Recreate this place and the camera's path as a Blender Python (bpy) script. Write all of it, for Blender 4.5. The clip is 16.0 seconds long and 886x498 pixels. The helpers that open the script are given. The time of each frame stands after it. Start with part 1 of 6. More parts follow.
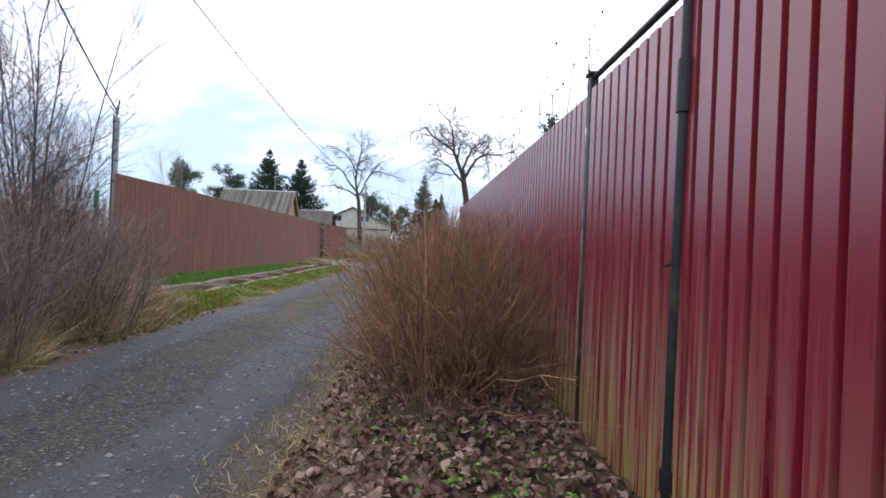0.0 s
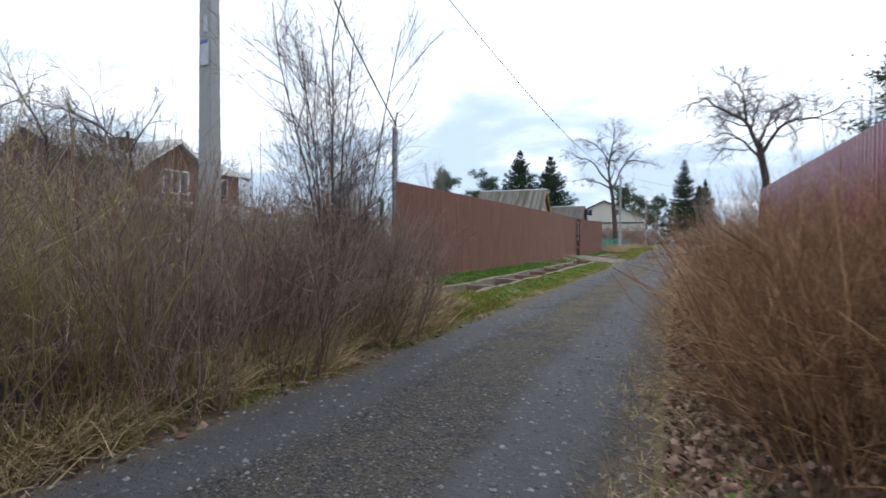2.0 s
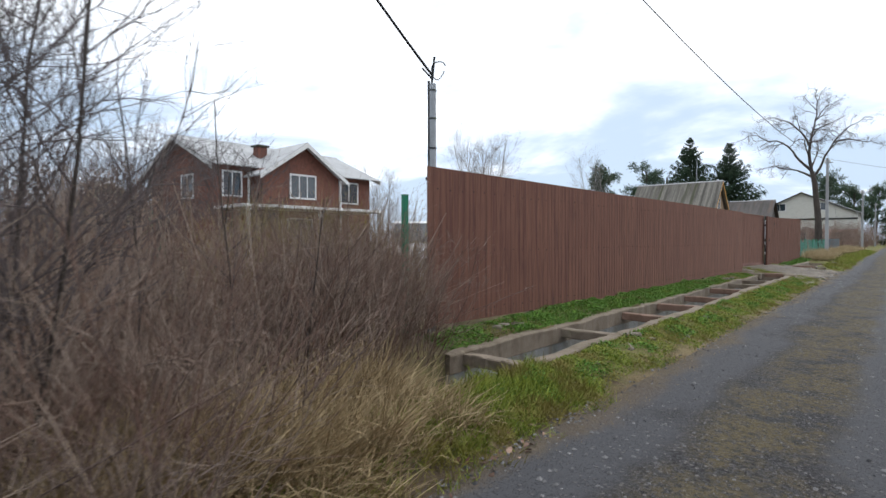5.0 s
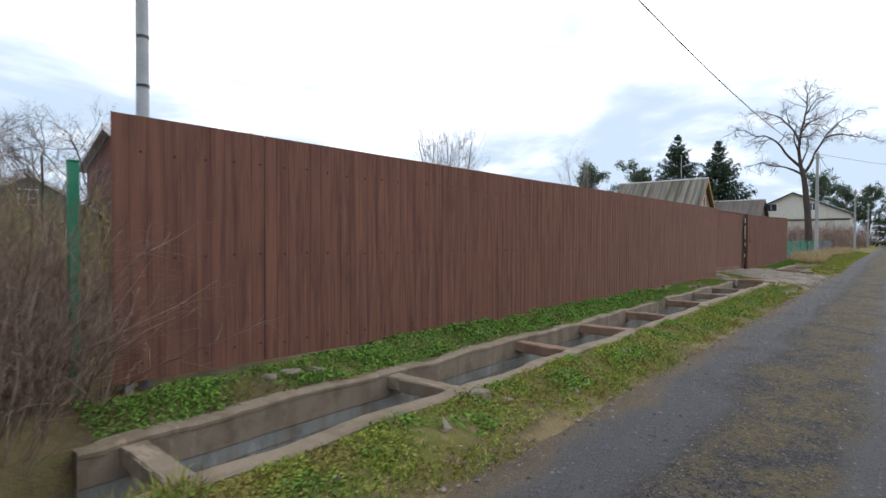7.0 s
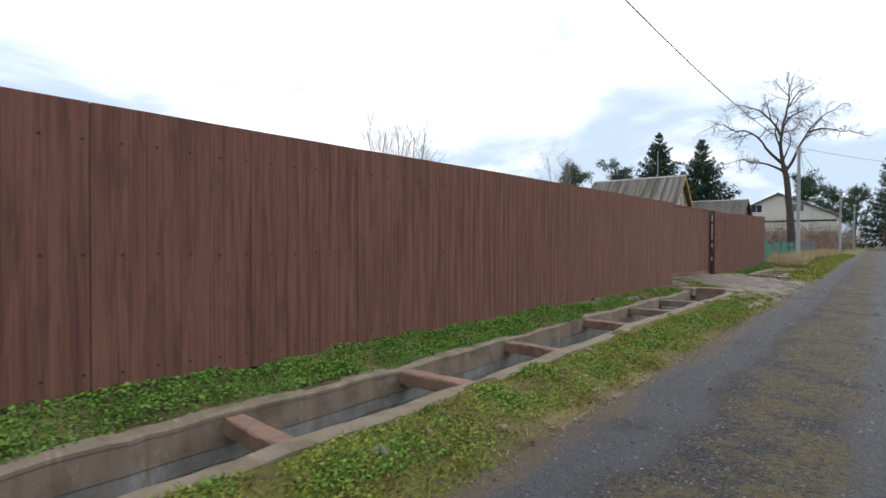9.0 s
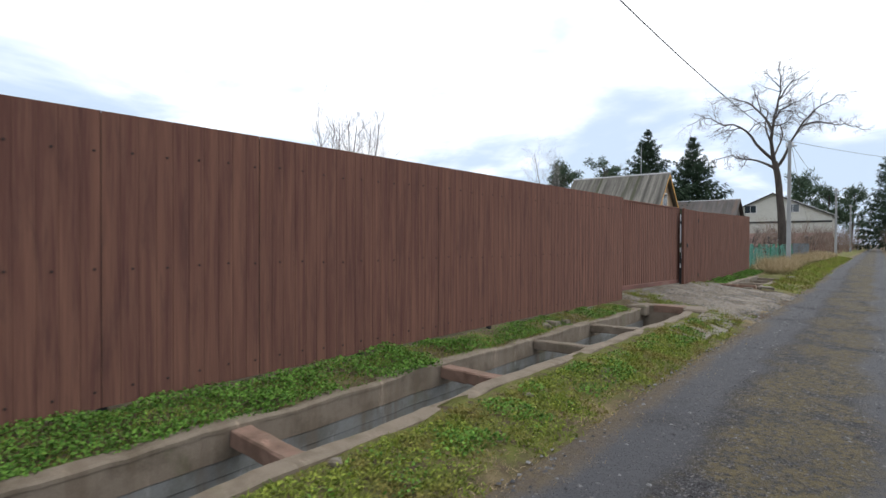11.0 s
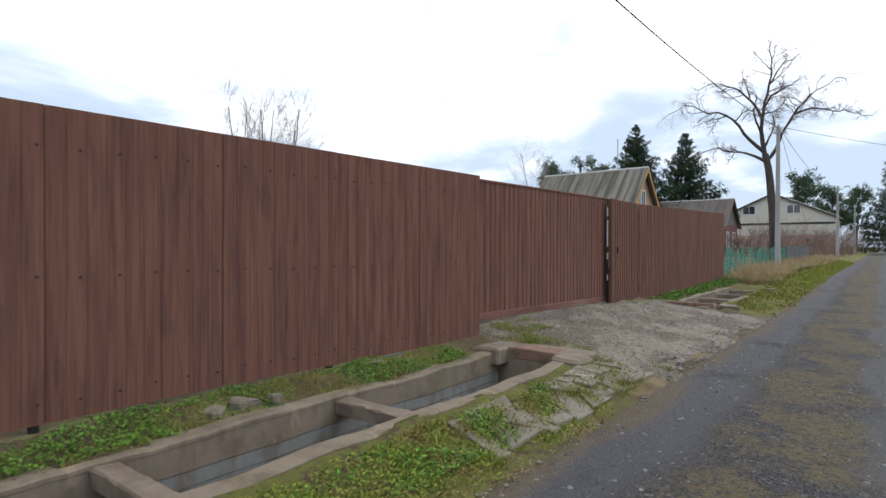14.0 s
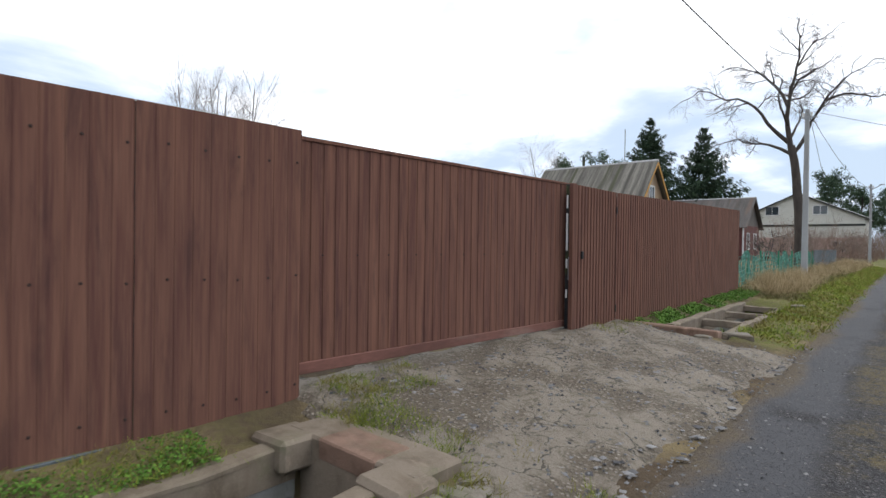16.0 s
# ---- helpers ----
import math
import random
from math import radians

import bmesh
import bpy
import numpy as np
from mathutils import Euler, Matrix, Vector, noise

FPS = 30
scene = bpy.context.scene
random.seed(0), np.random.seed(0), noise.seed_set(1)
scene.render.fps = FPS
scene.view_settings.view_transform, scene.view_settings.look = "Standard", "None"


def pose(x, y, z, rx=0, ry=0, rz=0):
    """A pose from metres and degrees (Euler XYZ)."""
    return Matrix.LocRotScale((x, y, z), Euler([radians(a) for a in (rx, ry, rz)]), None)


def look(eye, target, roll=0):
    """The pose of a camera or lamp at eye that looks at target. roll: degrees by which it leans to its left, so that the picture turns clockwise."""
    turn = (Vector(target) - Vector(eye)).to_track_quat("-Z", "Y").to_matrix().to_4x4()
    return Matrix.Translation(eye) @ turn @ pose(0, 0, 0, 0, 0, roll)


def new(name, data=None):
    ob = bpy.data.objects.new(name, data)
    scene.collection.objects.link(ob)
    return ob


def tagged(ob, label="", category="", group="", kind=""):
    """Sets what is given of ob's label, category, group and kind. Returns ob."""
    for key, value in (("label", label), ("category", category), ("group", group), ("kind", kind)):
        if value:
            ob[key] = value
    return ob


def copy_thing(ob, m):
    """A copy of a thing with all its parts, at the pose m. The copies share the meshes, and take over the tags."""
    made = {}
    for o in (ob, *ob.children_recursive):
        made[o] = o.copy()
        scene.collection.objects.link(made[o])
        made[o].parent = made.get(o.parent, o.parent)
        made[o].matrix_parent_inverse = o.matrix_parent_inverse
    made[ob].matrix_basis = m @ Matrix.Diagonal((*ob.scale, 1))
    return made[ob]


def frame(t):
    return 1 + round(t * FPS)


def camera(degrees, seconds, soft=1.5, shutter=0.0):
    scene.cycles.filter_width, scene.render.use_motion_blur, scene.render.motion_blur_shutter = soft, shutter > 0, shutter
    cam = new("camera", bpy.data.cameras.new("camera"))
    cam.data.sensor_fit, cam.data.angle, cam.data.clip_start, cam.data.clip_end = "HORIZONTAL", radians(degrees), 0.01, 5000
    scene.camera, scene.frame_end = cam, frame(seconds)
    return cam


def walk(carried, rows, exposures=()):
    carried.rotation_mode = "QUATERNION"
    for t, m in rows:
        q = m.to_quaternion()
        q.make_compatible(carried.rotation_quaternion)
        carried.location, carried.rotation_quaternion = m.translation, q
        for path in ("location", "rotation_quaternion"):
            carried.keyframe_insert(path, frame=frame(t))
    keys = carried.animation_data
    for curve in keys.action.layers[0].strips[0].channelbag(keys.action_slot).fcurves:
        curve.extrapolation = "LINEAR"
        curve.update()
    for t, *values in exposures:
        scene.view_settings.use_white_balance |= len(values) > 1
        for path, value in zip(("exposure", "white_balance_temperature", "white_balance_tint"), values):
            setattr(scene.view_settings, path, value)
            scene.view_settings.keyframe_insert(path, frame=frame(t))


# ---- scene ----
cam = camera(79.5, 16.0, shutter=0.2)
PATH = [
    (0, (0.053, -1.184, 1.192), (0.144, 0.814, 1.197), 2.4),
    (0.5, (0.055, -1.172, 1.213), (-0.064, 0.825, 1.216), 3.0),
    (1, (-0.011, -1.12, 1.233), (-0.291, 0.86, 1.228), 3.0),
    (1.5, (-0.293, -0.836, 1.241), (-0.767, 1.107, 1.223), 2.5),
    (2, (-0.551, -0.268, 1.193), (-1.356, 1.563, 1.162), 0.3),
    (2.5, (-0.827, 0.391, 1.234), (-1.955, 2.041, 1.196), 0.2),
    (3, (-0.96, 1.152, 1.285), (-2.183, 2.734, 1.246), 0.2),
    (3.5, (-1.115, 1.95, 1.378), (-2.386, 3.493, 1.334), 0.4),
    (4, (-1.146, 2.714, 1.467), (-2.436, 4.241, 1.428), 0.2),
    (6.5, (-1.52, 7.239, 1.477), (-2.834, 8.746, 1.445), -0.0),
    (7, (-1.413, 8.122, 1.465), (-2.706, 9.647, 1.434), 0.1),
    (7.5, (-1.492, 9.204, 1.451), (-2.781, 10.733, 1.417), 0.3),
    (8, (-1.488, 10.195, 1.418), (-2.771, 11.729, 1.385), 0.4),
    (8.5, (-1.463, 11.151, 1.443), (-2.745, 12.685, 1.412), 0.3),
    (9, (-1.472, 12.108, 1.434), (-2.741, 13.653, 1.41), 0.1),
    (11.5, (-1.617, 16.968, 1.536), (-2.88, 18.518, 1.515), 0.2),
    (12, (-1.69, 17.985, 1.494), (-2.957, 19.532, 1.476), 0.3),
    (12.5, (-1.597, 18.879, 1.528), (-2.858, 20.431, 1.511), 0.2),
    (13, (-1.545, 19.752, 1.536), (-2.81, 21.301, 1.519), 0.4),
    (13.5, (-1.458, 20.615, 1.562), (-2.722, 22.165, 1.549), 0.1),
    (14, (-1.482, 21.527, 1.549), (-2.757, 23.068, 1.539), 0.1),
    (14.5, (-1.559, 22.417, 1.588), (-2.834, 23.958, 1.571), 0.6),
    (15, (-1.565, 23.311, 1.587), (-2.858, 24.837, 1.574), 0.3),
    (15.5, (-1.817, 24.275, 1.622), (-3.114, 25.797, 1.603), 0.7),
    (16, (-2.072, 25.217, 1.616), (-3.395, 26.717, 1.599), 0.8),
]
walk(cam, [(t, look(eye, target, roll)) for t, eye, target, roll in PATH], exposures=((0.0, 0.28, 6150, 11), (1.0, 0.18, 6200, 10), (2.5, 0.06, 6250, 9), (4.0, 0.03, 6350, 9), (7.0, 0.03, 6500, 10), (16.0, 0.0, 6500, 10)))

# ---- world and sun ----
SUN_AZ, SUN_EL = radians(38), radians(50)   # azimuth from +y, behind thin cloud


def node_tree(owner):
    owner.use_nodes = True
    owner.node_tree.nodes.clear()
    return owner.node_tree


class Graph:
    """A short way to write node trees: n = g.add(type, inputs={}, **settings)."""

    def __init__(self, owner):
        self.tree = node_tree(owner)

    def add(self, kind, ins=None, **settings):
        node = self.tree.nodes.new(kind)
        for key, value in settings.items():
            setattr(node, key, value)
        for key, value in (ins or {}).items():
            self.put(node.inputs[key], value)
        return node

    def put(self, socket, value):
        if isinstance(value, bpy.types.NodeSocket):
            self.tree.links.new(value, socket)
        elif isinstance(value, tuple) and len(value) == 3 and socket.type == "RGBA":
            socket.default_value = (*value, 1)
        else:
            socket.default_value = value

    def math(self, op, a, b=0.0, c=0.0):
        return self.add("ShaderNodeMath", {0: a, 1: b, 2: c}, operation=op).outputs[0]

    def ramp01(self, value, lo, hi):
        return self.add("ShaderNodeMapRange", {"Value": value, "From Min": lo, "From Max": hi}, interpolation_type="SMOOTHSTEP").outputs[0]

    def mix(self, fac, a, b, blend="MIX"):
        node = self.tree.nodes.new("ShaderNodeMix")
        node.data_type, node.blend_type = "RGBA", blend
        self.put(node.inputs[0], fac), self.put(node.inputs[6], a), self.put(node.inputs[7], b)
        return node.outputs[2]

    def noise(self, vec, scale, detail=4.0, rough=0.55, distort=0.0):
        return self.add("ShaderNodeTexNoise", {"Vector": vec, "Scale": scale, "Detail": detail, "Roughness": rough, "Distortion": distort}).outputs[0]

    def coords(self, stretch=(1, 1, 1)):
        pos = self.add("ShaderNodeTexCoord").outputs["Object"]
        if stretch == (1, 1, 1):
            return pos
        return self.add("ShaderNodeMapping", {"Vector": pos, "Scale": stretch}).outputs[0]

    def surface(self, color, rough=0.8, height=None, strength=0.3, distance=0.02, metal=0.0, spec=0.5):
        bsdf = self.add("ShaderNodeBsdfPrincipled", {"Base Color": color, "Roughness": rough, "Metallic": metal, "Specular IOR Level": spec})
        if height is not None:
            bump = self.add("ShaderNodeBump", {"Height": height, "Strength": strength, "Distance": distance})
            self.tree.links.new(bump.outputs[0], bsdf.inputs["Normal"])
        out = self.add("ShaderNodeOutputMaterial")
        self.tree.links.new(bsdf.outputs[0], out.inputs[0])
        return bsdf


def make_world():
    world = bpy.data.worlds.new("overcast_sky")
    scene.world = world
    g = Graph(world)
    sky = g.add("ShaderNodeTexSky", sky_type="NISHITA", sun_disc=False, sun_elevation=SUN_EL, sun_rotation=-SUN_AZ)
    d = g.add("ShaderNodeTexCoord").outputs["Generated"]
    sep = g.add("ShaderNodeSeparateXYZ", {0: d})
    up = g.math("MAXIMUM", sep.outputs[2], 0.0)
    den = g.math("ADD", up, 0.16)
    flat = g.add("ShaderNodeCombineXYZ", {0: g.math("DIVIDE", sep.outputs[0], den), 1: g.math("DIVIDE", sep.outputs[1], den), 2: 3.7}).outputs[0]
    big = g.noise(flat, 0.62, 6.0, 0.5, 0.6)
    fine = g.noise(flat, 2.1, 5.0, 0.5, 0.3)
    both = g.math("MULTIPLY_ADD", fine, 0.3, big)
    # thin, bright cloud overhead; heavier, bluer bases low down
    shift = g.math("MULTIPLY_ADD", up, -0.72, both)
    heavy = g.math("MULTIPLY", g.ramp01(shift, 0.36, 0.56), 0.82)
    blue = g.mix(0.9, g.mix(1.0, sky.outputs[0], (0.085, 0.085, 0.085), "MULTIPLY"), (0.395, 0.535, 0.72))
    col = g.mix(heavy, (1.16, 1.20, 1.27), blue)
    low = g.ramp01(sep.outputs[2], -0.02, 0.0)
    col = g.mix(low, (0.12, 0.12, 0.11), col)
    bg = g.add("ShaderNodeBackground", {"Color": col, "Strength": 1.22})
    out = g.add("ShaderNodeOutputWorld")
    g.tree.links.new(bg.outputs[0], out.inputs[0])


make_world()
lamp = bpy.data.lights.new("sun", "SUN")
lamp.energy, lamp.angle, lamp.color = 1.1, radians(60), (1.0, 0.95, 0.88)
sun = new("sun", lamp)
sun.matrix_world = look((0, 0, 40), (40 * math.sin(SUN_AZ) * -math.cos(SUN_EL), 40 * math.cos(SUN_AZ) * -math.cos(SUN_EL), 40 - 40 * math.sin(SUN_EL)))


# ---- materials ----
def mat(name):
    m = bpy.data.materials.new(name)
    return m, Graph(m)


def plain(name, color, rough=0.7, scale=6.0, vary=0.25, bump=0.2, metal=0.0, stretch=(1, 1, 1), spec=0.4, stain=None, amount=0.5):
    """A surface with fine grain and large soft variation, and stains of their own colour if given."""
    m, g = mat(name)
    p = g.coords(stretch)
    fine, large = g.noise(p, scale * 7, 5), g.noise(p, scale * 0.6, 4)
    col = g.mix(fine, tuple(c * (1 - vary) for c in color), tuple(min(1, c * (1 + vary)) for c in color))
    col = g.mix(g.ramp01(large, 0.35, 0.7), col, g.mix(1.0, col, (1 - vary,) * 3, "MULTIPLY"))
    if stain:
        col = g.mix(g.math("MULTIPLY", g.ramp01(g.noise(p, scale * 0.35, 6, 0.6), 0.5, 0.68), amount), col, stain)
    g.surface(col, rough, fine, bump, 0.01, metal, spec)
    return m


def varied(name, a, b, rough=0.8, stretch=(1, 1, 1), scale=3.0, c=None):
    """Plant parts: two or three colours, piece by piece and in soft patches."""
    m, g = mat(name)
    r = g.add("ShaderNodeNewGeometry").outputs["Random Per Island"]
    n = g.noise(g.coords(stretch), scale, 3)
    col = g.mix(r, a, b)
    if c:
        col = g.mix(g.ramp01(n, 0.45, 0.62), col, c)
    col = g.mix(g.math("MULTIPLY", n, 0.5), col, g.mix(1.0, col, (0.55, 0.55, 0.55), "MULTIPLY"))
    g.surface(col, rough, spec=0.25)
    return m


def make_fence_brown():
    m, g = mat("wood_print_steel")
    r = g.add("ShaderNodeObjectInfo").outputs["Random"]
    pos = g.coords((1, 1, 1))
    off = g.add("ShaderNodeCombineXYZ", {0: 0.0, 1: 0.0, 2: g.math("MULTIPLY", r, 37.0)}).outputs[0]
    pos = g.add("ShaderNodeVectorMath", {0: pos, 1: off}, operation="ADD").outputs[0]
    st = g.add("ShaderNodeMapping", {"Vector": pos, "Scale": (1, 13.0, 0.6)}).outputs[0]
    gr = g.add("ShaderNodeMapping", {"Vector": pos, "Scale": (1, 60.0, 1.6)}).outputs[0]
    knots = g.add("ShaderNodeMapping", {"Vector": pos, "Scale": (1, 8.0, 1.3)}).outputs[0]
    streak, grain, dark = g.noise(st, 1.0, 5, 0.6, 0.4), g.noise(gr, 1.0, 4, 0.6), g.noise(knots, 1.0, 5, 0.65, 0.3)
    col = g.mix(g.ramp01(streak, 0.25, 0.75), (0.088, 0.042, 0.038), (0.180, 0.092, 0.067))
    col = g.mix(g.math("MULTIPLY", g.ramp01(grain, 0.4, 0.75), 0.35), col, (0.235, 0.133, 0.096))
    col = g.mix(g.math("MULTIPLY", g.ramp01(dark, 0.48, 0.74), 0.58), col, (0.058, 0.034, 0.034))
    col = g.mix(g.math("MULTIPLY", r, 0.25), col, (0.118, 0.064, 0.051))
    bsdf = g.surface(col, 0.85, grain, 0.05, 0.003, 0.0, 0.03)
    # sheen that brightens the sheets at grazing view angles
    bsdf.inputs["Sheen Weight"].default_value, bsdf.inputs["Sheen Roughness"].default_value = 0.13, 0.40
    bsdf.inputs["Sheen Tint"].default_value = (0.85, 0.68, 0.6, 1)
    return m


def make_fence_red():
    m, g = mat("red_painted_steel")
    pos = g.coords()
    st = g.add("ShaderNodeMapping", {"Vector": pos, "Scale": (1, 34.0, 0.55)}).outputs[0]
    z = g.add("ShaderNodeSeparateXYZ", {0: pos}).outputs[2]
    col = g.mix(g.noise(pos, 3.0, 4), (0.165, 0.010, 0.023), (0.230, 0.017, 0.034))
    algae = g.math("MULTIPLY", g.ramp01(g.noise(st, 1.0, 6, 0.65), 0.42, 0.54), g.ramp01(g.math("MULTIPLY_ADD", g.noise(st, 0.7, 3), 1.6, z), 2.1, 1.0))
    along = g.add("ShaderNodeSeparateXYZ", {0: pos}).outputs[1]
    algae = g.math("MULTIPLY", algae, g.math("MULTIPLY_ADD", g.ramp01(along, 0.1, 0.9), 0.6, 0.4))
    col = g.mix(g.math("MULTIPLY", algae, 0.85), col, g.mix(g.ramp01(z, 0.7, 0.1), (0.36, 0.25, 0.15), (0.36, 0.29, 0.09)))
    specks = g.ramp01(g.noise(pos, 70.0, 2), 0.74, 0.78)
    col = g.mix(g.math("MULTIPLY", specks, 0.4), col, (0.3, 0.2, 0.18))
    g.surface(col, g.math("MULTIPLY_ADD", algae, 0.4, 0.26), g.noise(st, 3.0, 3), 0.04, 0.004, 0.0, 0.95)
    return m


def make_concrete(name, base=(0.20, 0.176, 0.146), wet=0.0):
    m, g = mat(name)
    pos = g.coords()
    st = g.coords((1, 3.0, 0.35))
    fine, mid, runs = g.noise(pos, 60, 5, 0.7), g.noise(pos, 4.0, 6, 0.6), g.noise(st, 1.6, 5, 0.6)
    col = g.mix(fine, tuple(c * 0.7 for c in base), tuple(c * 1.3 for c in base))
    col = g.mix(g.ramp01(mid, 0.45, 0.7), col, g.mix(1.0, col, (0.62, 0.60, 0.55), "MULTIPLY"))
    col = g.mix(g.math("MULTIPLY", g.ramp01(runs, 0.48, 0.68), 0.7), col, (0.13, 0.10, 0.07))
    pale = g.noise(g.coords((1.5, 4.0, 1.2)), 1.1, 6, 0.7)
    col = g.mix(g.math("MULTIPLY", g.ramp01(pale, 0.56, 0.70), 0.6), col, tuple(min(0.5, c * 1.9) for c in base))
    col = g.mix(g.math("MULTIPLY", g.ramp01(g.noise(pos, 2.2, 5, 0.65), 0.55, 0.72), 0.45), col, (0.10, 0.11, 0.05))
    g.surface(col, 0.85 - wet, g.math("ADD", fine, mid), 0.5, 0.012)
    return m


def make_road():
    m, g = mat("gravel_road")
    pos = g.coords()
    x = g.add("ShaderNodeSeparateXYZ", {0: pos}).outputs[0]
    wob = g.noise(pos, 0.55, 5, 0.6)
    xw = g.math("MULTIPLY_ADD", wob, 0.9, g.math("SUBTRACT", x, 0.45))
    fine, grit = g.noise(pos, 130, 4, 0.7), g.noise(pos, 36, 5, 0.7)
    cells = g.add("ShaderNodeTexVoronoi", {"Vector": pos, "Scale": 55.0}).outputs
    col = g.mix(g.ramp01(grit, 0.34, 0.66), (0.009, 0.009, 0.010), (0.066, 0.065, 0.070))
    stones = g.math("MULTIPLY", g.ramp01(cells["Distance"], 0.42, 0.2), g.ramp01(g.noise(pos, 6.0, 4, 0.7), 0.36, 0.52))
    col = g.mix(g.math("MULTIPLY", stones, 0.9), col, g.mix(cells["Color"], (0.035, 0.036, 0.042), (0.26, 0.255, 0.26)))
    big = g.add("ShaderNodeTexVoronoi", {"Vector": pos, "Scale": 26.0}).outputs
    pick = g.add("ShaderNodeSeparateXYZ", {0: big["Color"]}).outputs[0]
    lone = g.math("MULTIPLY", g.ramp01(big["Distance"], 0.40, 0.28), g.ramp01(pick, 0.78, 0.80))
    # packed, finer wheel tracks
    left = g.math("MULTIPLY", g.ramp01(xw, -3.32, -3.05), g.ramp01(xw, -2.48, -2.72))
    right = g.math("MULTIPLY", g.ramp01(xw, -1.75, -1.5), g.ramp01(xw, -0.85, -1.1))
    track = g.math("MULTIPLY", g.math("MULTIPLY", g.math("MAXIMUM", left, right), 0.94), g.ramp01(g.noise(pos, 0.9, 5, 0.6), 0.26, 0.46))
    col = g.mix(track, col, g.mix(fine, (0.036, 0.038, 0.044), (0.068, 0.070, 0.078)))
    col = g.mix(g.math("MULTIPLY", lone, g.math("MULTIPLY_ADD", track, -0.5, 0.9)), col, g.mix(big["Color"], (0.06, 0.06, 0.06), (0.20, 0.19, 0.185)))
    # moss and thin turf on the crown and at the edges
    crown = g.math("MULTIPLY", g.ramp01(xw, -2.66, -2.30), g.ramp01(xw, -1.45, -1.80))
    edge = g.math("MAXIMUM", g.ramp01(xw, -3.05, -3.35), g.ramp01(xw, -1.05, -0.8))
    patch = g.ramp01(g.noise(pos, 1.5, 6, 0.7), 0.39, 0.53)
    turf = g.math("MULTIPLY", g.math("MULTIPLY", g.math("MAXIMUM", crown, edge), patch), g.ramp01(g.noise(pos, 22, 5, 0.75), 0.40, 0.56))
    far = g.add("ShaderNodeSeparateXYZ", {0: pos}).outputs[1]
    turf = g.math("MULTIPLY", turf, g.math("MULTIPLY_ADD", g.ramp01(far, 3.0, 10.0), 0.72, 0.28))
    green = g.mix(g.noise(pos, 14, 5, 0.7), (0.046, 0.042, 0.017), (0.200, 0.155, 0.075))
    col = g.mix(g.math("MULTIPLY", turf, 0.82), col, green)
    litter = g.math("MAXIMUM", g.ramp01(g.math("MULTIPLY_ADD", grit, 0.5, xw), -2.78, -3.02), g.ramp01(g.math("MULTIPLY_ADD", grit, 0.5, xw), -0.75, -0.55))
    col = g.mix(g.math("MULTIPLY", litter, 0.65), col, g.mix(g.noise(pos, 45, 5, 0.75), (0.04, 0.032, 0.024), (0.19, 0.148, 0.105)))
    h = g.math("MULTIPLY_ADD", g.math("MAXIMUM", stones, lone), 0.8, g.math("MULTIPLY", grit, g.math("SUBTRACT", 1.2, track)))
    g.surface(col, g.math("MULTIPLY_ADD", track, -0.14, 0.88), h, 0.9, 0.02, 0.0, 0.25)
    return m


def make_soil():
    m, g = mat("turf_and_soil")
    pos = g.coords()
    sep = g.add("ShaderNodeSeparateXYZ", {0: pos})
    x, y = sep.outputs[0], sep.outputs[1]
    n1, n2, n3 = g.noise(pos, 1.1, 6, 0.6), g.noise(pos, 9, 6, 0.7), g.noise(pos, 50, 4, 0.7)
    soil = g.mix(n2, (0.045, 0.034, 0.024), (0.145, 0.108, 0.072))
    straw = g.mix(n3, (0.13, 0.10, 0.055), (0.27, 0.215, 0.12))
    moss = g.mix(n3, (0.050, 0.066, 0.016), (0.185, 0.190, 0.048))
    col = g.mix(g.ramp01(n1, 0.45, 0.62), soil, straw)
    verge = g.math("MULTIPLY", g.ramp01(g.math("MULTIPLY_ADD", n1, 1.2, g.math("SUBTRACT", x, 0.6)), -3.3, -3.7), g.ramp01(y, 7.5, 9.5))
    verge = g.math("MULTIPLY", verge, g.math("MULTIPLY_ADD", g.ramp01(x, -5.35, -5.2), 0.75, 0.25))
    verge = g.math("MULTIPLY", verge, g.math("MAXIMUM", g.ramp01(y, 28.0, 27.2), g.ramp01(y, 34.4, 35.2)))
    col = g.mix(g.math("MULTIPLY", verge, g.ramp01(n2, 0.38, 0.54)), col, moss)
    # soil painted darker below the thicket, for the shade among its stems
    thicket_shade = g.math("MULTIPLY", g.ramp01(x, -3.65, -4.0), g.ramp01(y, 8.2, 7.0))
    col = g.mix(g.math("MULTIPLY", thicket_shade, 0.85), col, g.mix(n3, (0.016, 0.011, 0.009), (0.060, 0.043, 0.032)))
    strip = g.math("MULTIPLY", g.ramp01(g.math("MULTIPLY_ADD", n1, 0.5, x), -0.75, -0.5), g.ramp01(g.math("MULTIPLY_ADD", n1, 0.6, x), 0.25, -0.05))
    col = g.mix(g.math("MULTIPLY", strip, 0.8), col, g.mix(n3, (0.07, 0.054, 0.033), (0.24, 0.185, 0.112)))
    g.surface(col, 0.95, g.math("ADD", n2, n3), 0.9, 0.03, spec=0.2)
    return m


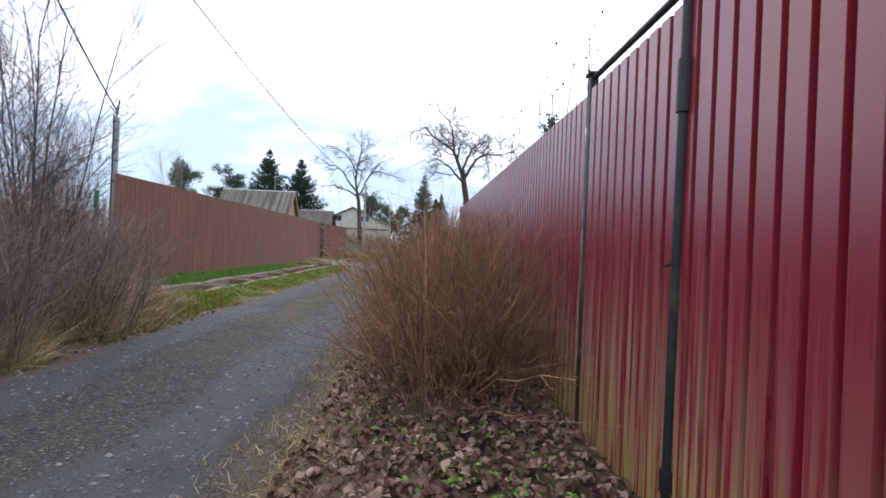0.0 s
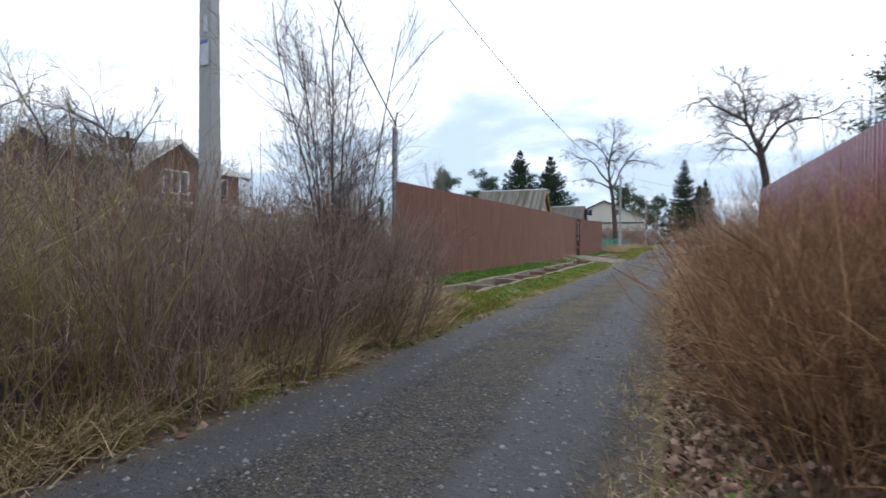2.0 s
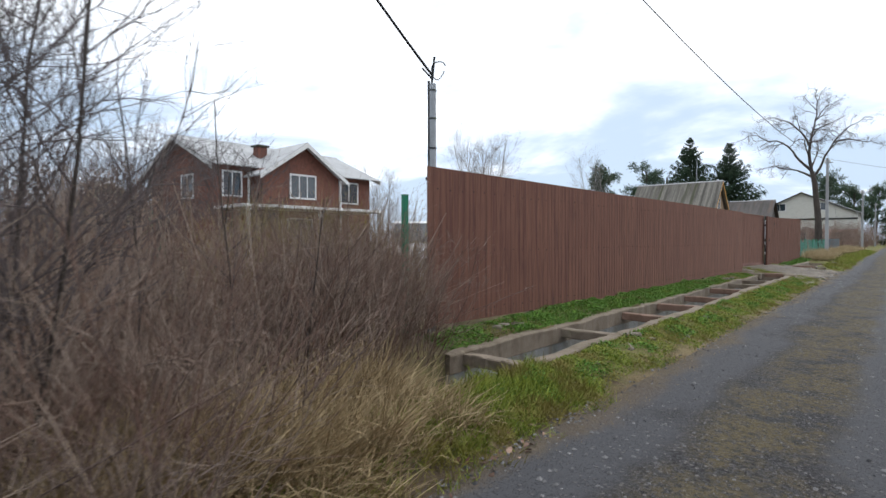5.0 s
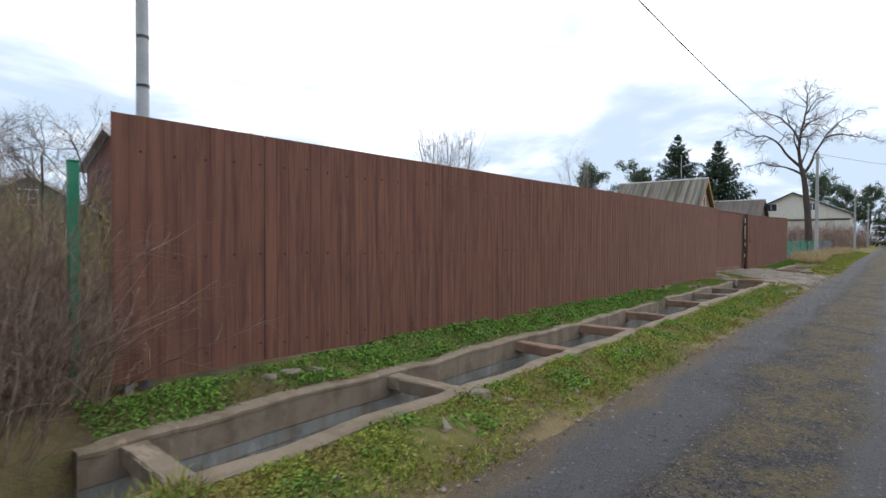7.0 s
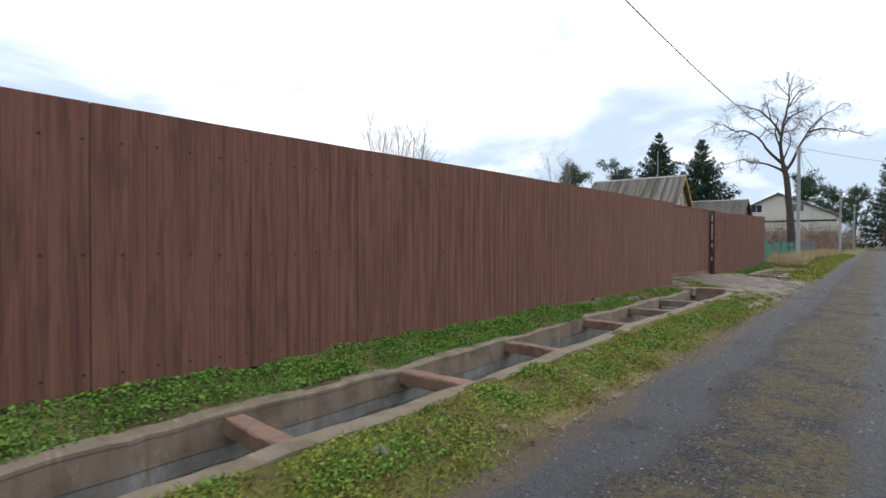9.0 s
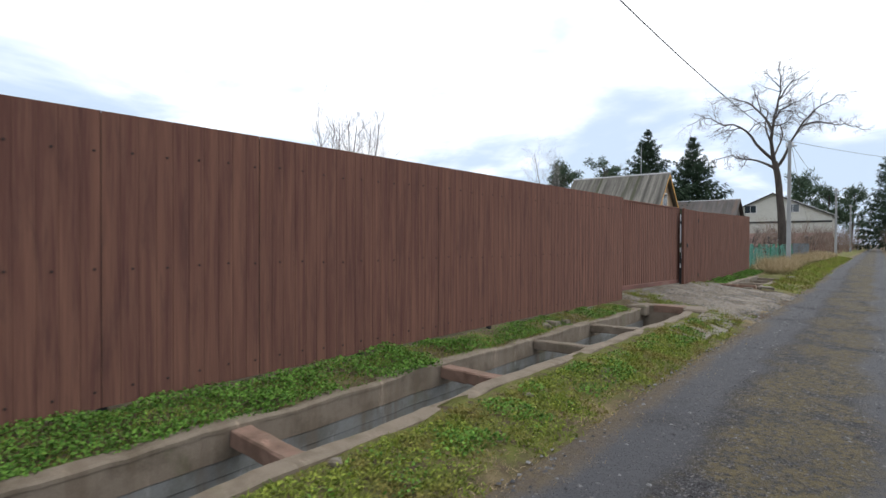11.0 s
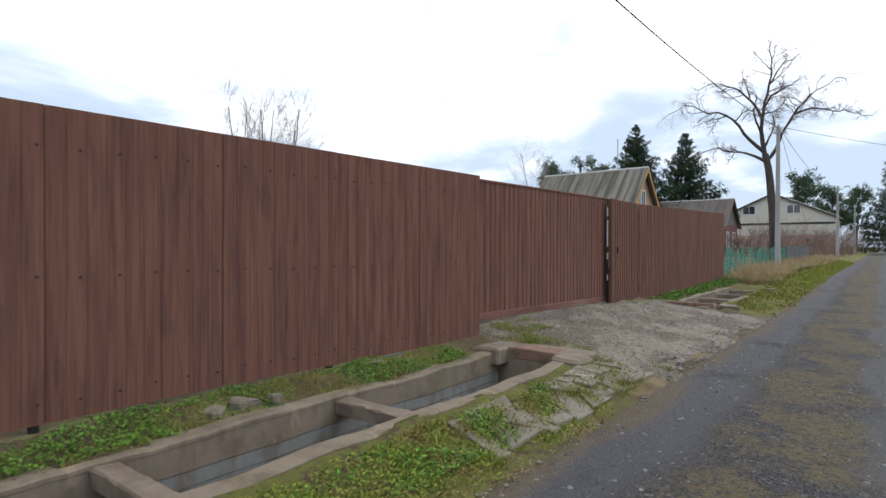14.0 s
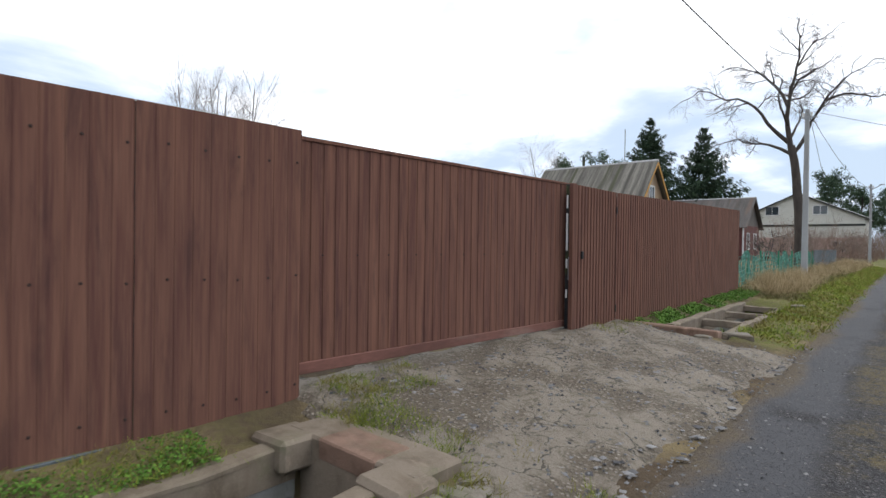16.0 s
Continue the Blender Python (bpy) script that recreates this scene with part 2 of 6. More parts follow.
def make_slab():
    m, g = mat("worn_driveway")
    pos = g.coords()
    n1, n2, n3 = g.noise(pos, 1.4, 6, 0.65), g.noise(pos, 8, 6, 0.7), g.noise(pos, 70, 4, 0.7)
    bent = g.add("ShaderNodeVectorMath", {0: pos, 1: g.add("ShaderNodeTexNoise", {"Vector": pos, "Scale": 3.0, "Detail": 5.0}).outputs[1]}, operation="ADD").outputs[0]
    cracks = g.add("ShaderNodeTexVoronoi", {"Vector": bent, "Scale": 1.5}, feature="DISTANCE_TO_EDGE").outputs[0]
    col = g.mix(n3, (0.125, 0.108, 0.086), (0.31, 0.272, 0.222))
    col = g.mix(g.ramp01(n1, 0.44, 0.56), col, g.mix(n3, (0.055, 0.045, 0.034), (0.18, 0.145, 0.105)))
    col = g.mix(g.math("MULTIPLY", g.ramp01(n2, 0.52, 0.66), 0.7), col, (0.085, 0.072, 0.045))
    col = g.mix(g.math("MULTIPLY", g.ramp01(cracks, 0.022, 0.004), g.ramp01(n1, 0.58, 0.46)), col, (0.05, 0.045, 0.035))
    peb = g.add("ShaderNodeTexVoronoi", {"Vector": pos, "Scale": 24.0}).outputs
    loose = g.math("MULTIPLY", g.ramp01(peb["Distance"], 0.5, 0.25), g.ramp01(g.noise(pos, 1.4, 6, 0.65), 0.44, 0.54))
    col = g.mix(g.math("MULTIPLY", loose, 0.85), col, g.mix(peb["Color"], (0.07, 0.058, 0.045), (0.38, 0.34, 0.29)))
    n2 = g.math("MULTIPLY_ADD", loose, 0.9, n2)
    g.surface(col, 0.88, g.math("MULTIPLY_ADD", g.ramp01(cracks, 0.0, 0.05), 0.5, g.math("ADD", n2, n3)), 0.9, 0.025)
    return m


def make_glass():
    m, g = mat("window_glass")
    g.surface((0.03, 0.04, 0.05), 0.05, spec=0.8)
    return m


def make_water():
    m, g = mat("ditch_water")
    g.surface((0.035, 0.035, 0.03), 0.04, g.noise(g.coords(), 5, 3), 0.03, 0.01, spec=0.7)
    return m


M_BROWN, M_RED = make_fence_brown(), make_fence_red()
M_COPING, M_CONC_LOW = make_concrete("tan_worn_concrete", (0.185, 0.152, 0.115)), make_concrete("damp_grey_concrete", (0.20, 0.21, 0.21), 0.35)
M_CONC, M_CONC_RED = make_concrete("formed_concrete", (0.185, 0.152, 0.118)), make_concrete("reddish_concrete", (0.205, 0.130, 0.098))
M_POLE = plain("pole_concrete", (0.30, 0.31, 0.32), 0.85, 4, 0.2, 0.3, stretch=(1, 1, 0.3), stain=(0.18, 0.17, 0.15))
M_ROAD, M_SOIL, M_SLAB, M_GLASS, M_WATER = make_road(), make_soil(), make_slab(), make_glass(), make_water()
M_DARK = plain("black_painted_steel", (0.014, 0.018, 0.022), 0.5, 8, 0.4, 0.1, stain=(0.10, 0.12, 0.03), amount=0.5)
M_STEEL = plain("galvanised_steel", (0.30, 0.32, 0.34), 0.5, 5, 0.2, 0.1, 0.5)
M_GREYPLANK = plain("weathered_blue_grey_boards", (0.095, 0.115, 0.13), 0.8, 6, 0.35, stretch=(4, 4, 1))
M_RUST = plain("rusted_screw", (0.035, 0.018, 0.014), 0.7, 20, 0.3)
M_CABLE = plain("black_cable", (0.012, 0.012, 0.014), 0.6, 9, 0.2)
M_GREEN = plain("green_painted_steel", (0.015, 0.20, 0.11), 0.5, 5, 0.25)
M_LABEL = plain("paper_notice", (0.42, 0.47, 0.52), 0.8, 9, 0.2)
M_BRICK = plain("brick_wall", (0.15, 0.062, 0.045), 0.9, 9, 0.3, 0.3)
M_WHITE = plain("white_trim", (0.62, 0.63, 0.64), 0.6, 5, 0.1)
M_CREAM = plain("pale_siding", (0.50, 0.50, 0.46), 0.8, 3, 0.12, stretch=(1, 1, 4))
M_PINK = plain("pink_plaster", (0.45, 0.30, 0.27), 0.85, 3, 0.15)
M_YELLOW = plain("yellow_boards", (0.50, 0.27, 0.06), 0.7, 6, 0.2, stretch=(1, 1, 6))
M_PLANK = plain("pale_boards", (0.38, 0.28, 0.19), 0.8, 6, 0.2, stretch=(1, 1, 6))
M_REDWOOD = plain("dark_red_boards", (0.10, 0.030, 0.028), 0.8, 5, 0.25, stretch=(4, 4, 1))
M_SLATE = plain("weathered_corrugated_roof", (0.175, 0.165, 0.145), 0.9, 1.0, 0.7, 0.3, stretch=(5.5, 0.25, 0.25), stain=(0.05, 0.052, 0.03), amount=0.95)
M_ROOF2 = plain("old_grey_roof", (0.10, 0.092, 0.088), 0.9, 1.2, 0.35, 0.3, stretch=(3.5, 0.4, 0.4), stain=(0.16, 0.10, 0.07))
M_ROOF3 = plain("pale_metal_roof", (0.36, 0.37, 0.38), 0.5, 2, 0.15)
M_GREENWALL = plain("green_wall", (0.16, 0.24, 0.16), 0.8, 3, 0.2)
M_CARPAINT = plain("silver_white_paint", (0.6, 0.61, 0.62), 0.3, 2, 0.05, 0.0)
M_TYRE = plain("black_rubber", (0.015, 0.015, 0.016), 0.85, 10, 0.3)
M_NET = plain("green_netting", (0.09, 0.25, 0.20), 0.8, 5, 0.3)
M_BARK = plain("dark_bark", (0.060, 0.050, 0.044), 0.95, 12, 0.4, 0.5, stretch=(1, 1, 0.3))
M_TWIG = plain("twig_bark", (0.095, 0.080, 0.080), 0.9, 6, 0.3, 0.0)
M_PALETWIG = plain("pale_twig", (0.24, 0.22, 0.22), 0.9, 6, 0.3, 0.0)
M_HEDGE = varied("brown_stems", (0.095, 0.064, 0.057), (0.37, 0.295, 0.24), c=(0.20, 0.126, 0.098))
M_HEDGE2 = varied("yellowish_stems", (0.13, 0.10, 0.05), (0.40, 0.33, 0.17), c=(0.21, 0.18, 0.06))
M_BUSH = varied("rust_coloured_stems", (0.070, 0.034, 0.022), (0.54, 0.335, 0.18), c=(0.22, 0.112, 0.064))
M_STRAW = varied("dry_grass", (0.22, 0.16, 0.085), (0.54, 0.43, 0.26))
M_GRASS = varied("green_grass", (0.080, 0.130, 0.016), (0.28, 0.33, 0.050), scale=2.5, c=(0.21, 0.185, 0.05))
M_WEED = varied("green_weeds", (0.038, 0.105, 0.014), (0.155, 0.30, 0.045), scale=2.0)
M_CROWN = varied("moss_turf", (0.07, 0.075, 0.022), (0.21, 0.17, 0.075), scale=2.0)
M_LEAF = varied("dead_leaves", (0.045, 0.022, 0.020), (0.42, 0.29, 0.225), scale=9.0, c=(0.13, 0.062, 0.046))
M_NEEDLE = varied("spruce_needles", (0.012, 0.030, 0.018), (0.038, 0.068, 0.032), scale=0.4)
M_PINE = varied("pine_needles", (0.030, 0.060, 0.038), (0.085, 0.130, 0.072), scale=0.4)
M_STONE = varied("road_stones", (0.045, 0.046, 0.052), (0.26, 0.26, 0.265))
M_RUBBLE = make_concrete("broken_concrete", (0.175, 0.158, 0.132))
M_YLEAF = varied("last_yellow_leaves", (0.20, 0.17, 0.03), (0.32, 0.24, 0.06))


# ---- mesh helpers ----
def raw_mesh(name, verts, faces, material):
    """A mesh from an (n, 3) array and an (m, 3 or 4) array."""
    me = bpy.data.meshes.new(name)
    verts, faces = np.asarray(verts, np.float32), np.asarray(faces, np.int32)
    k = faces.shape[1]
    me.vertices.add(len(verts))
    me.vertices.foreach_set("co", verts.ravel())
    me.loops.add(faces.size)
    me.loops.foreach_set("vertex_index", faces.ravel())
    me.polygons.add(len(faces))
    me.polygons.foreach_set("loop_start", np.arange(0, faces.size, k, dtype=np.int32))
    me.update(calc_edges=True)
    me.materials.append(material)
    return me


def smooth(me):
    me.polygons.foreach_set("use_smooth", np.ones(len(me.polygons), bool))
    return me


def crisp(me):
    me.polygons.foreach_set("use_smooth", np.zeros(len(me.polygons), bool))
    return me


def tubes(paths, radii, sides=3):
    """Tapered tubes along (n, k, 3) paths with (n, k) radii: verts, quads."""
    n, k, _ = paths.shape
    tan = np.gradient(paths, axis=1)
    tan /= np.linalg.norm(tan, axis=2, keepdims=True) + 1e-9
    ref = np.where(np.abs(tan[:, :1, 2:]) > 0.8, [[[1.0, 0.0, 0.0]]], [[[0.0, 0.0, 1.0]]])
    u = np.cross(tan, ref)
    u /= np.linalg.norm(u, axis=2, keepdims=True) + 1e-9
    v = np.cross(tan, u)
    a = np.arange(sides) * 2 * math.pi / sides
    ring = paths[:, :, None] + radii[:, :, None, None] * (np.cos(a)[:, None] * u[:, :, None] + np.sin(a)[:, None] * v[:, :, None])
    idx = np.arange(n * k * sides).reshape(n, k, sides)
    nxt = np.roll(idx, -1, axis=2)
    quads = np.stack([idx[:, :-1], nxt[:, :-1], nxt[:, 1:], idx[:, 1:]], -1).reshape(-1, 4)
    return ring.reshape(-1, 3), quads


def joined(pieces):
    """Several (verts, faces) as one."""
    vs, fs, at = [], [], 0
    for v, f in pieces:
        vs.append(v), fs.append(f + at)
        at += len(v)
    return np.vstack(vs), np.vstack(fs)


def ribbons(base, way, length, width, droop, rng, seg=3):
    """Narrow bent blades from (n, 3) bases along unit ways."""
    n = len(base)
    side = np.cross(way, rng.normal(size=(n, 3)))
    side /= np.linalg.norm(side, axis=1, keepdims=True) + 1e-9
    s = np.linspace(0, 1, seg)
    mid = base[:, None] + way[:, None] * (s[None, :, None] * length[:, None, None])
    mid[:, :, 2] -= droop[:, None] * s[None] ** 2 * length[:, None]
    w = width[:, None] * np.linspace(1.0, 0.15, seg)[None]
    a, b = mid - side[:, None] * w[:, :, None], mid + side[:, None] * w[:, :, None]
    verts = np.stack([a, b], 2).reshape(-1, 3)
    idx = np.arange(n * seg * 2).reshape(n, seg, 2)
    quads = np.stack([idx[:, :-1, 0], idx[:, :-1, 1], idx[:, 1:, 1], idx[:, 1:, 0]], -1).reshape(-1, 4)
    return verts, quads


def unit(a):
    return a / (np.linalg.norm(a, axis=-1, keepdims=True) + 1e-9)


def box(bm, lo, hi, bevel=0.0, jitter=0.0, rng=None):
    """A box between two corners, its edges eased."""
    out = bmesh.ops.create_cube(bm, size=1.0)
    lo, hi = Vector(lo), Vector(hi)
    for v in out["verts"]:
        v.co = Vector([(lo[i] + hi[i]) / 2 + v.co[i] * (hi[i] - lo[i]) for i in range(3)])
        if jitter:
            v.co += Vector(rng.normal(size=3) * jitter)
    if bevel:
        edges = list({e for v in out["verts"] for e in v.link_edges})
        bmesh.ops.bevel(bm, geom=edges, offset=bevel, segments=1, affect="EDGES")
    return bm


def cyl(bm, a, b, r0, r1=None, sides=10):
    """A capped round bar from a to b."""
    a, b = Vector(a), Vector(b)
    m = Matrix.Translation((a + b) / 2) @ (b - a).to_track_quat("Z", "Y").to_matrix().to_4x4()
    bmesh.ops.create_cone(bm, cap_ends=True, segments=sides, radius1=r0, radius2=r0 if r1 is None else r1, depth=(b - a).length, matrix=m)
    return bm


def poly(bm, points):
    bm.faces.new([bm.verts.new(p) for p in points])
    return bm


def part(name, shape, material, parent=None, label=""):
    """Links a bmesh or a mesh as one object, under its thing if one is given."""
    if isinstance(shape, bmesh.types.BMesh):
        me = bpy.data.meshes.new(name)
        bmesh.ops.recalc_face_normals(shape, faces=shape.faces)
        shape.to_mesh(me)
        shape.free()
        me.materials.append(material)
    else:
        me = shape
    ob = new(name, me)
    if parent:
        ob.parent = parent
    return tagged(ob, label)


def thing(name, label, category, at=(0, 0, 0), group="", kind=""):
    ob = new(name)
    ob.empty_display_size = 0.2
    ob.location = at
    return tagged(ob, label, category, group, kind)


def B():
    return bmesh.new()


# ---- ground ----
DITCH_Y = ((7.6, 27.52), (34.72, 40.2))


def step01(t):
    t = np.clip(t, 0, 1)
    return t * t * (3 - 2 * t)


def ditch_shift(y):
    """How far the ditch is shifted towards the fence to fit the camera's view."""
    return -0.13 * step01((np.asarray(y, float) - 16.5) / 4.5) * step01((34.0 - np.asarray(y, float)) / 2.0)


def gz(x, y, ditch=False):
    """Height of the ground."""
    x, y = np.asarray(x, float), np.asarray(y, float)
    z = 0.15 * step01((-3.25 - x) / 0.9) + 0.11 * step01((-5.3 - x) / 0.7) + 0.05 * step01((x + 0.85) / 0.7)
    drive = step01((y - 27.6) / 0.5) * step01((34.9 - y) / 0.5)
    z = z * (1 - drive) + drive * 0.31 * np.clip((-3.3 - x) / 2.7, 0, 1)
    z = z + 0.28 * step01((y - 36) / 15)
    off = step01((np.abs(x + 2.0) - 1.2) / 0.5)
    z = z + off * (0.018 * np.sin(x * 5.1 + y * 1.7) * np.sin(y * 3.3 - x * 2.1) + 0.012 * np.sin(x * 11 + y * 7.3)) + 0.006 * np.sin(y * 2.3 + x * 1.1)
    if ditch:
        inside = np.zeros(np.shape(z), bool)
        for a, b in DITCH_Y:
            inside |= (x > -5.29) & (x < -4.3) & (y > a) & (y < b)
        z = np.where(inside, -0.62, z)
    return z


def build_ground():
    xs = np.unique(np.round(np.concatenate([-np.geomspace(8, 900, 26), np.arange(-8, -5.4, 0.2), np.arange(-5.4, -5.31, 0.03), [-5.3, -5.28], np.arange(-5.2, -4.35, 0.15), [-4.31, -4.29],
                                            np.arange(-4.2, 1.6, 0.11), np.geomspace(1.7, 900, 24)]), 3))
    ys = np.unique(np.round(np.concatenate([-np.geomspace(4, 900, 22), np.arange(-4, 44, 0.2), [27.5, 27.54, 34.7, 34.74, 40.18, 40.22], np.geomspace(44, 1500, 46)]), 3))
    gx, gy = np.meshgrid(xs, ys)
    near_ditch = step01((gx + 5.9) / 0.4) * step01((-3.5 - gx) / 0.6)
    verts = np.stack([gx + ditch_shift(gy) * near_ditch, gy, gz(gx, gy, True)], -1).reshape(-1, 3)
    idx = np.arange(gx.size).reshape(gx.shape)
    quads = np.stack([idx[:-1, :-1], idx[:-1, 1:], idx[1:, 1:], idx[1:, :-1]], -1).reshape(-1, 4)
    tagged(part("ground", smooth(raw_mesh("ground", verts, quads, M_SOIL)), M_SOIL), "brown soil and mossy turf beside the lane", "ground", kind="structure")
    # the lane, a little proud of the soil and ragged at its edges
    xs = np.concatenate([[-3.55, -3.4], np.arange(-3.3, -0.65, 0.13), [-0.6, -0.45]])
    ys = np.unique(np.concatenate([np.arange(-12, 44, 0.25), np.geomspace(44, 700, 40)]))
    gx, gy = np.meshgrid(xs, ys)
    lift = 0.018 * step01(np.minimum(gx + 3.42, -0.62 - gx) / 0.3) - 0.03 * step01(1 - np.minimum(gx + 3.5, -0.5 - gx) / 0.22)
    lift -= 0.012 * (np.exp(-((gx + 2.8) / 0.28) ** 2) + np.exp(-((gx + 1.35) / 0.3) ** 2))
    verts = np.stack([gx, gy, gz(gx, gy) + lift + 0.006], -1).reshape(-1, 3)
    idx = np.arange(gx.size).reshape(gx.shape)
    quads = np.stack([idx[:-1, :-1], idx[:-1, 1:], idx[1:, 1:], idx[1:, :-1]], -1).reshape(-1, 4)
    tagged(part("road", smooth(raw_mesh("road", verts, quads, M_ROAD)), M_ROAD), "dark gravel lane with two wheel tracks and a mossy crown", "road", kind="structure")
    # the driveway up to the gate
    xs, ys = np.arange(-6.6, -2.98, 0.07), np.arange(27.7, 34.75, 0.09)
    gx, gy = np.meshgrid(xs, ys)
    edge = np.minimum(np.minimum(gx + 6.6, -3.22 + 0.14 * np.sin(gy * 2.1) + 0.07 * np.sin(gy * 6.3) - gx) / 0.5, np.minimum(gy - 27.7, 34.6 - gy) / 0.3)
    verts = np.stack([gx, gy, gz(gx, gy) + 0.034 * step01(edge) - 0.015 * step01(1 - edge) + 0.004 * np.sin(gx * 4.1 + gy * 2.7) * np.sin(gy * 3.3 - gx)], -1).reshape(-1, 3)
    idx = np.arange(gx.size).reshape(gx.shape)
    quads = np.stack([idx[:-1, :-1], idx[:-1, 1:], idx[1:, 1:], idx[1:, :-1]], -1).reshape(-1, 4)
    tagged(part("pavement", smooth(raw_mesh("pavement", verts, quads, M_SLAB)), M_SLAB), "cracked grey concrete driveway with gravel and moss", "driveway", kind="structure")


build_ground()


# ---- fences ----
def profile(width, ribs, depth, groove=0.022, slope=0.020):
    """Outline of a ribbed steel sheet: (across, out) points."""
    pitch, pts = width / ribs, []
    for i in range(ribs):
        a = i * pitch
        flat = pitch - groove - 2 * slope
        pts += [(a, depth), (a + flat, depth), (a + flat + slope, 0.0), (a + flat + slope + groove, 0.0)]
    return pts + [(width, depth)]


def sheet(name, x, y0, width, ribs, depth, bottom, top, material, parent, out=1, wave=0.0, groove=0.022, slope=0.020):
    """A ribbed sheet in the plane x, from y0 on; bottom and top are heights at its two ends."""
    pts = np.array(profile(width, ribs, depth, groove, slope))
    f = pts[:, 0] / width
    rows = []
    for h in (0.0, 0.5, 1.0):
        lo, hi = bottom[0] + f * (bottom[1] - bottom[0]), top[0] + f * (top[1] - top[0])
        rows.append(np.stack([x + out * pts[:, 1] + wave * np.sin(f * 6.3 + h * 2.0), y0 + pts[:, 0], lo + h * (hi - lo)], -1))
    n = len(pts)
    verts = np.vstack(rows)
    i = np.arange(n - 1)
    quads = np.vstack([np.stack([r * n + i, r * n + i + 1, (r + 1) * n + i + 1, (r + 1) * n + i], -1) for r in range(2)])
    ob = part(name, crisp(raw_mesh(name, verts, quads, material)), material, parent)
    mod = ob.modifiers.new("thickness", "SOLIDIFY")
    mod.thickness, mod.offset = 0.0015, -out
    return ob


def screw_mesh():
    bm = B()
    cyl(bm, (0, 0, 0), (0.004, 0, 0), 0.011, 0.011, 8)
    cyl(bm, (0.004, 0, 0), (0.010, 0, 0), 0.006, 0.005, 6)
    me = bpy.data.meshes.new("screw")
    bm.to_mesh(me)
    bm.free()
    me.materials.append(M_RUST)
    return me


def top_brown(y):
    return float(np.interp(y, (9.59, 12.6, 16.0, 18.5, 21.0, 24.0, 27.84), (2.448, 2.462, 2.478, 2.508, 2.525, 2.545, 2.575)))


def bottom_brown(y):
    return float(np.interp(y, (9.59, 12.9, 14.7, 17.3, 20.0, 24.0, 25.2, 27.84), (0.345, 0.295, 0.272, 0.295, 0.30, 0.30, 0.28, 0.237)))


def build_brown_fence():
    f = thing("steel_fence", "tall brown wood-print ribbed steel fence along the ditch", "fence")
    me, w = screw_mesh(), 18.25 / 14
    for i in range(14):
        y = 9.59 + i * w
        x = -5.985 - 0.03 * i / 14 + 0.003 * (i % 2)
        sheet("sheet", x, y, w - 0.006, 10, 0.0032, (bottom_brown(y), bottom_brown(y + w)), (top_brown(y), top_brown(y + w)), M_BROWN, f, groove=0.008, slope=0.004)
        # black backing added behind each gap to draw the dark seam line
        if i:
            part("seam_strip", box(B(), (x - 0.010, y - 0.03, bottom_brown(y) + 0.01), (x - 0.006, y + 0.02, top_brown(y) - 0.01)), M_DARK, f)
        for z in (top_brown(y) - 0.28, 1.33, bottom_brown(y) + 0.14):
            for k in range(5):
                s = part("screw", me, M_RUST, f)
                s.location = (x + 0.003, y + w * (0.2 * k + 0.2) - 0.05, z + 0.012 * math.sin(i * 3 + k * 5))
    for i, y in enumerate(np.linspace(9.72, 27.7, 8)):
        part("post", box(B(), (-6.08, y - 0.03, float(gz(-6.05, y)) - 0.3), (-6.02, y + 0.03, top_brown(y) - 0.1), 0.004), M_STEEL if i < 1 else M_DARK, f)
    for h in (0.14, 0.99, 1.92):
        bm = B()
        box(bm, (-6.035, 9.62, 0), (-6.012, 27.8, 0.04))
        for v in bm.verts:
            v.co.z += bottom_brown(v.co.y) + h
        part("rail", bm, M_DARK, f)
    bm = B()
    box(bm, (-6.03, 25.75, 0.2), (-6.0, 27.8, 0.25))
    part("skirting", bm, M_GREYPLANK, f)


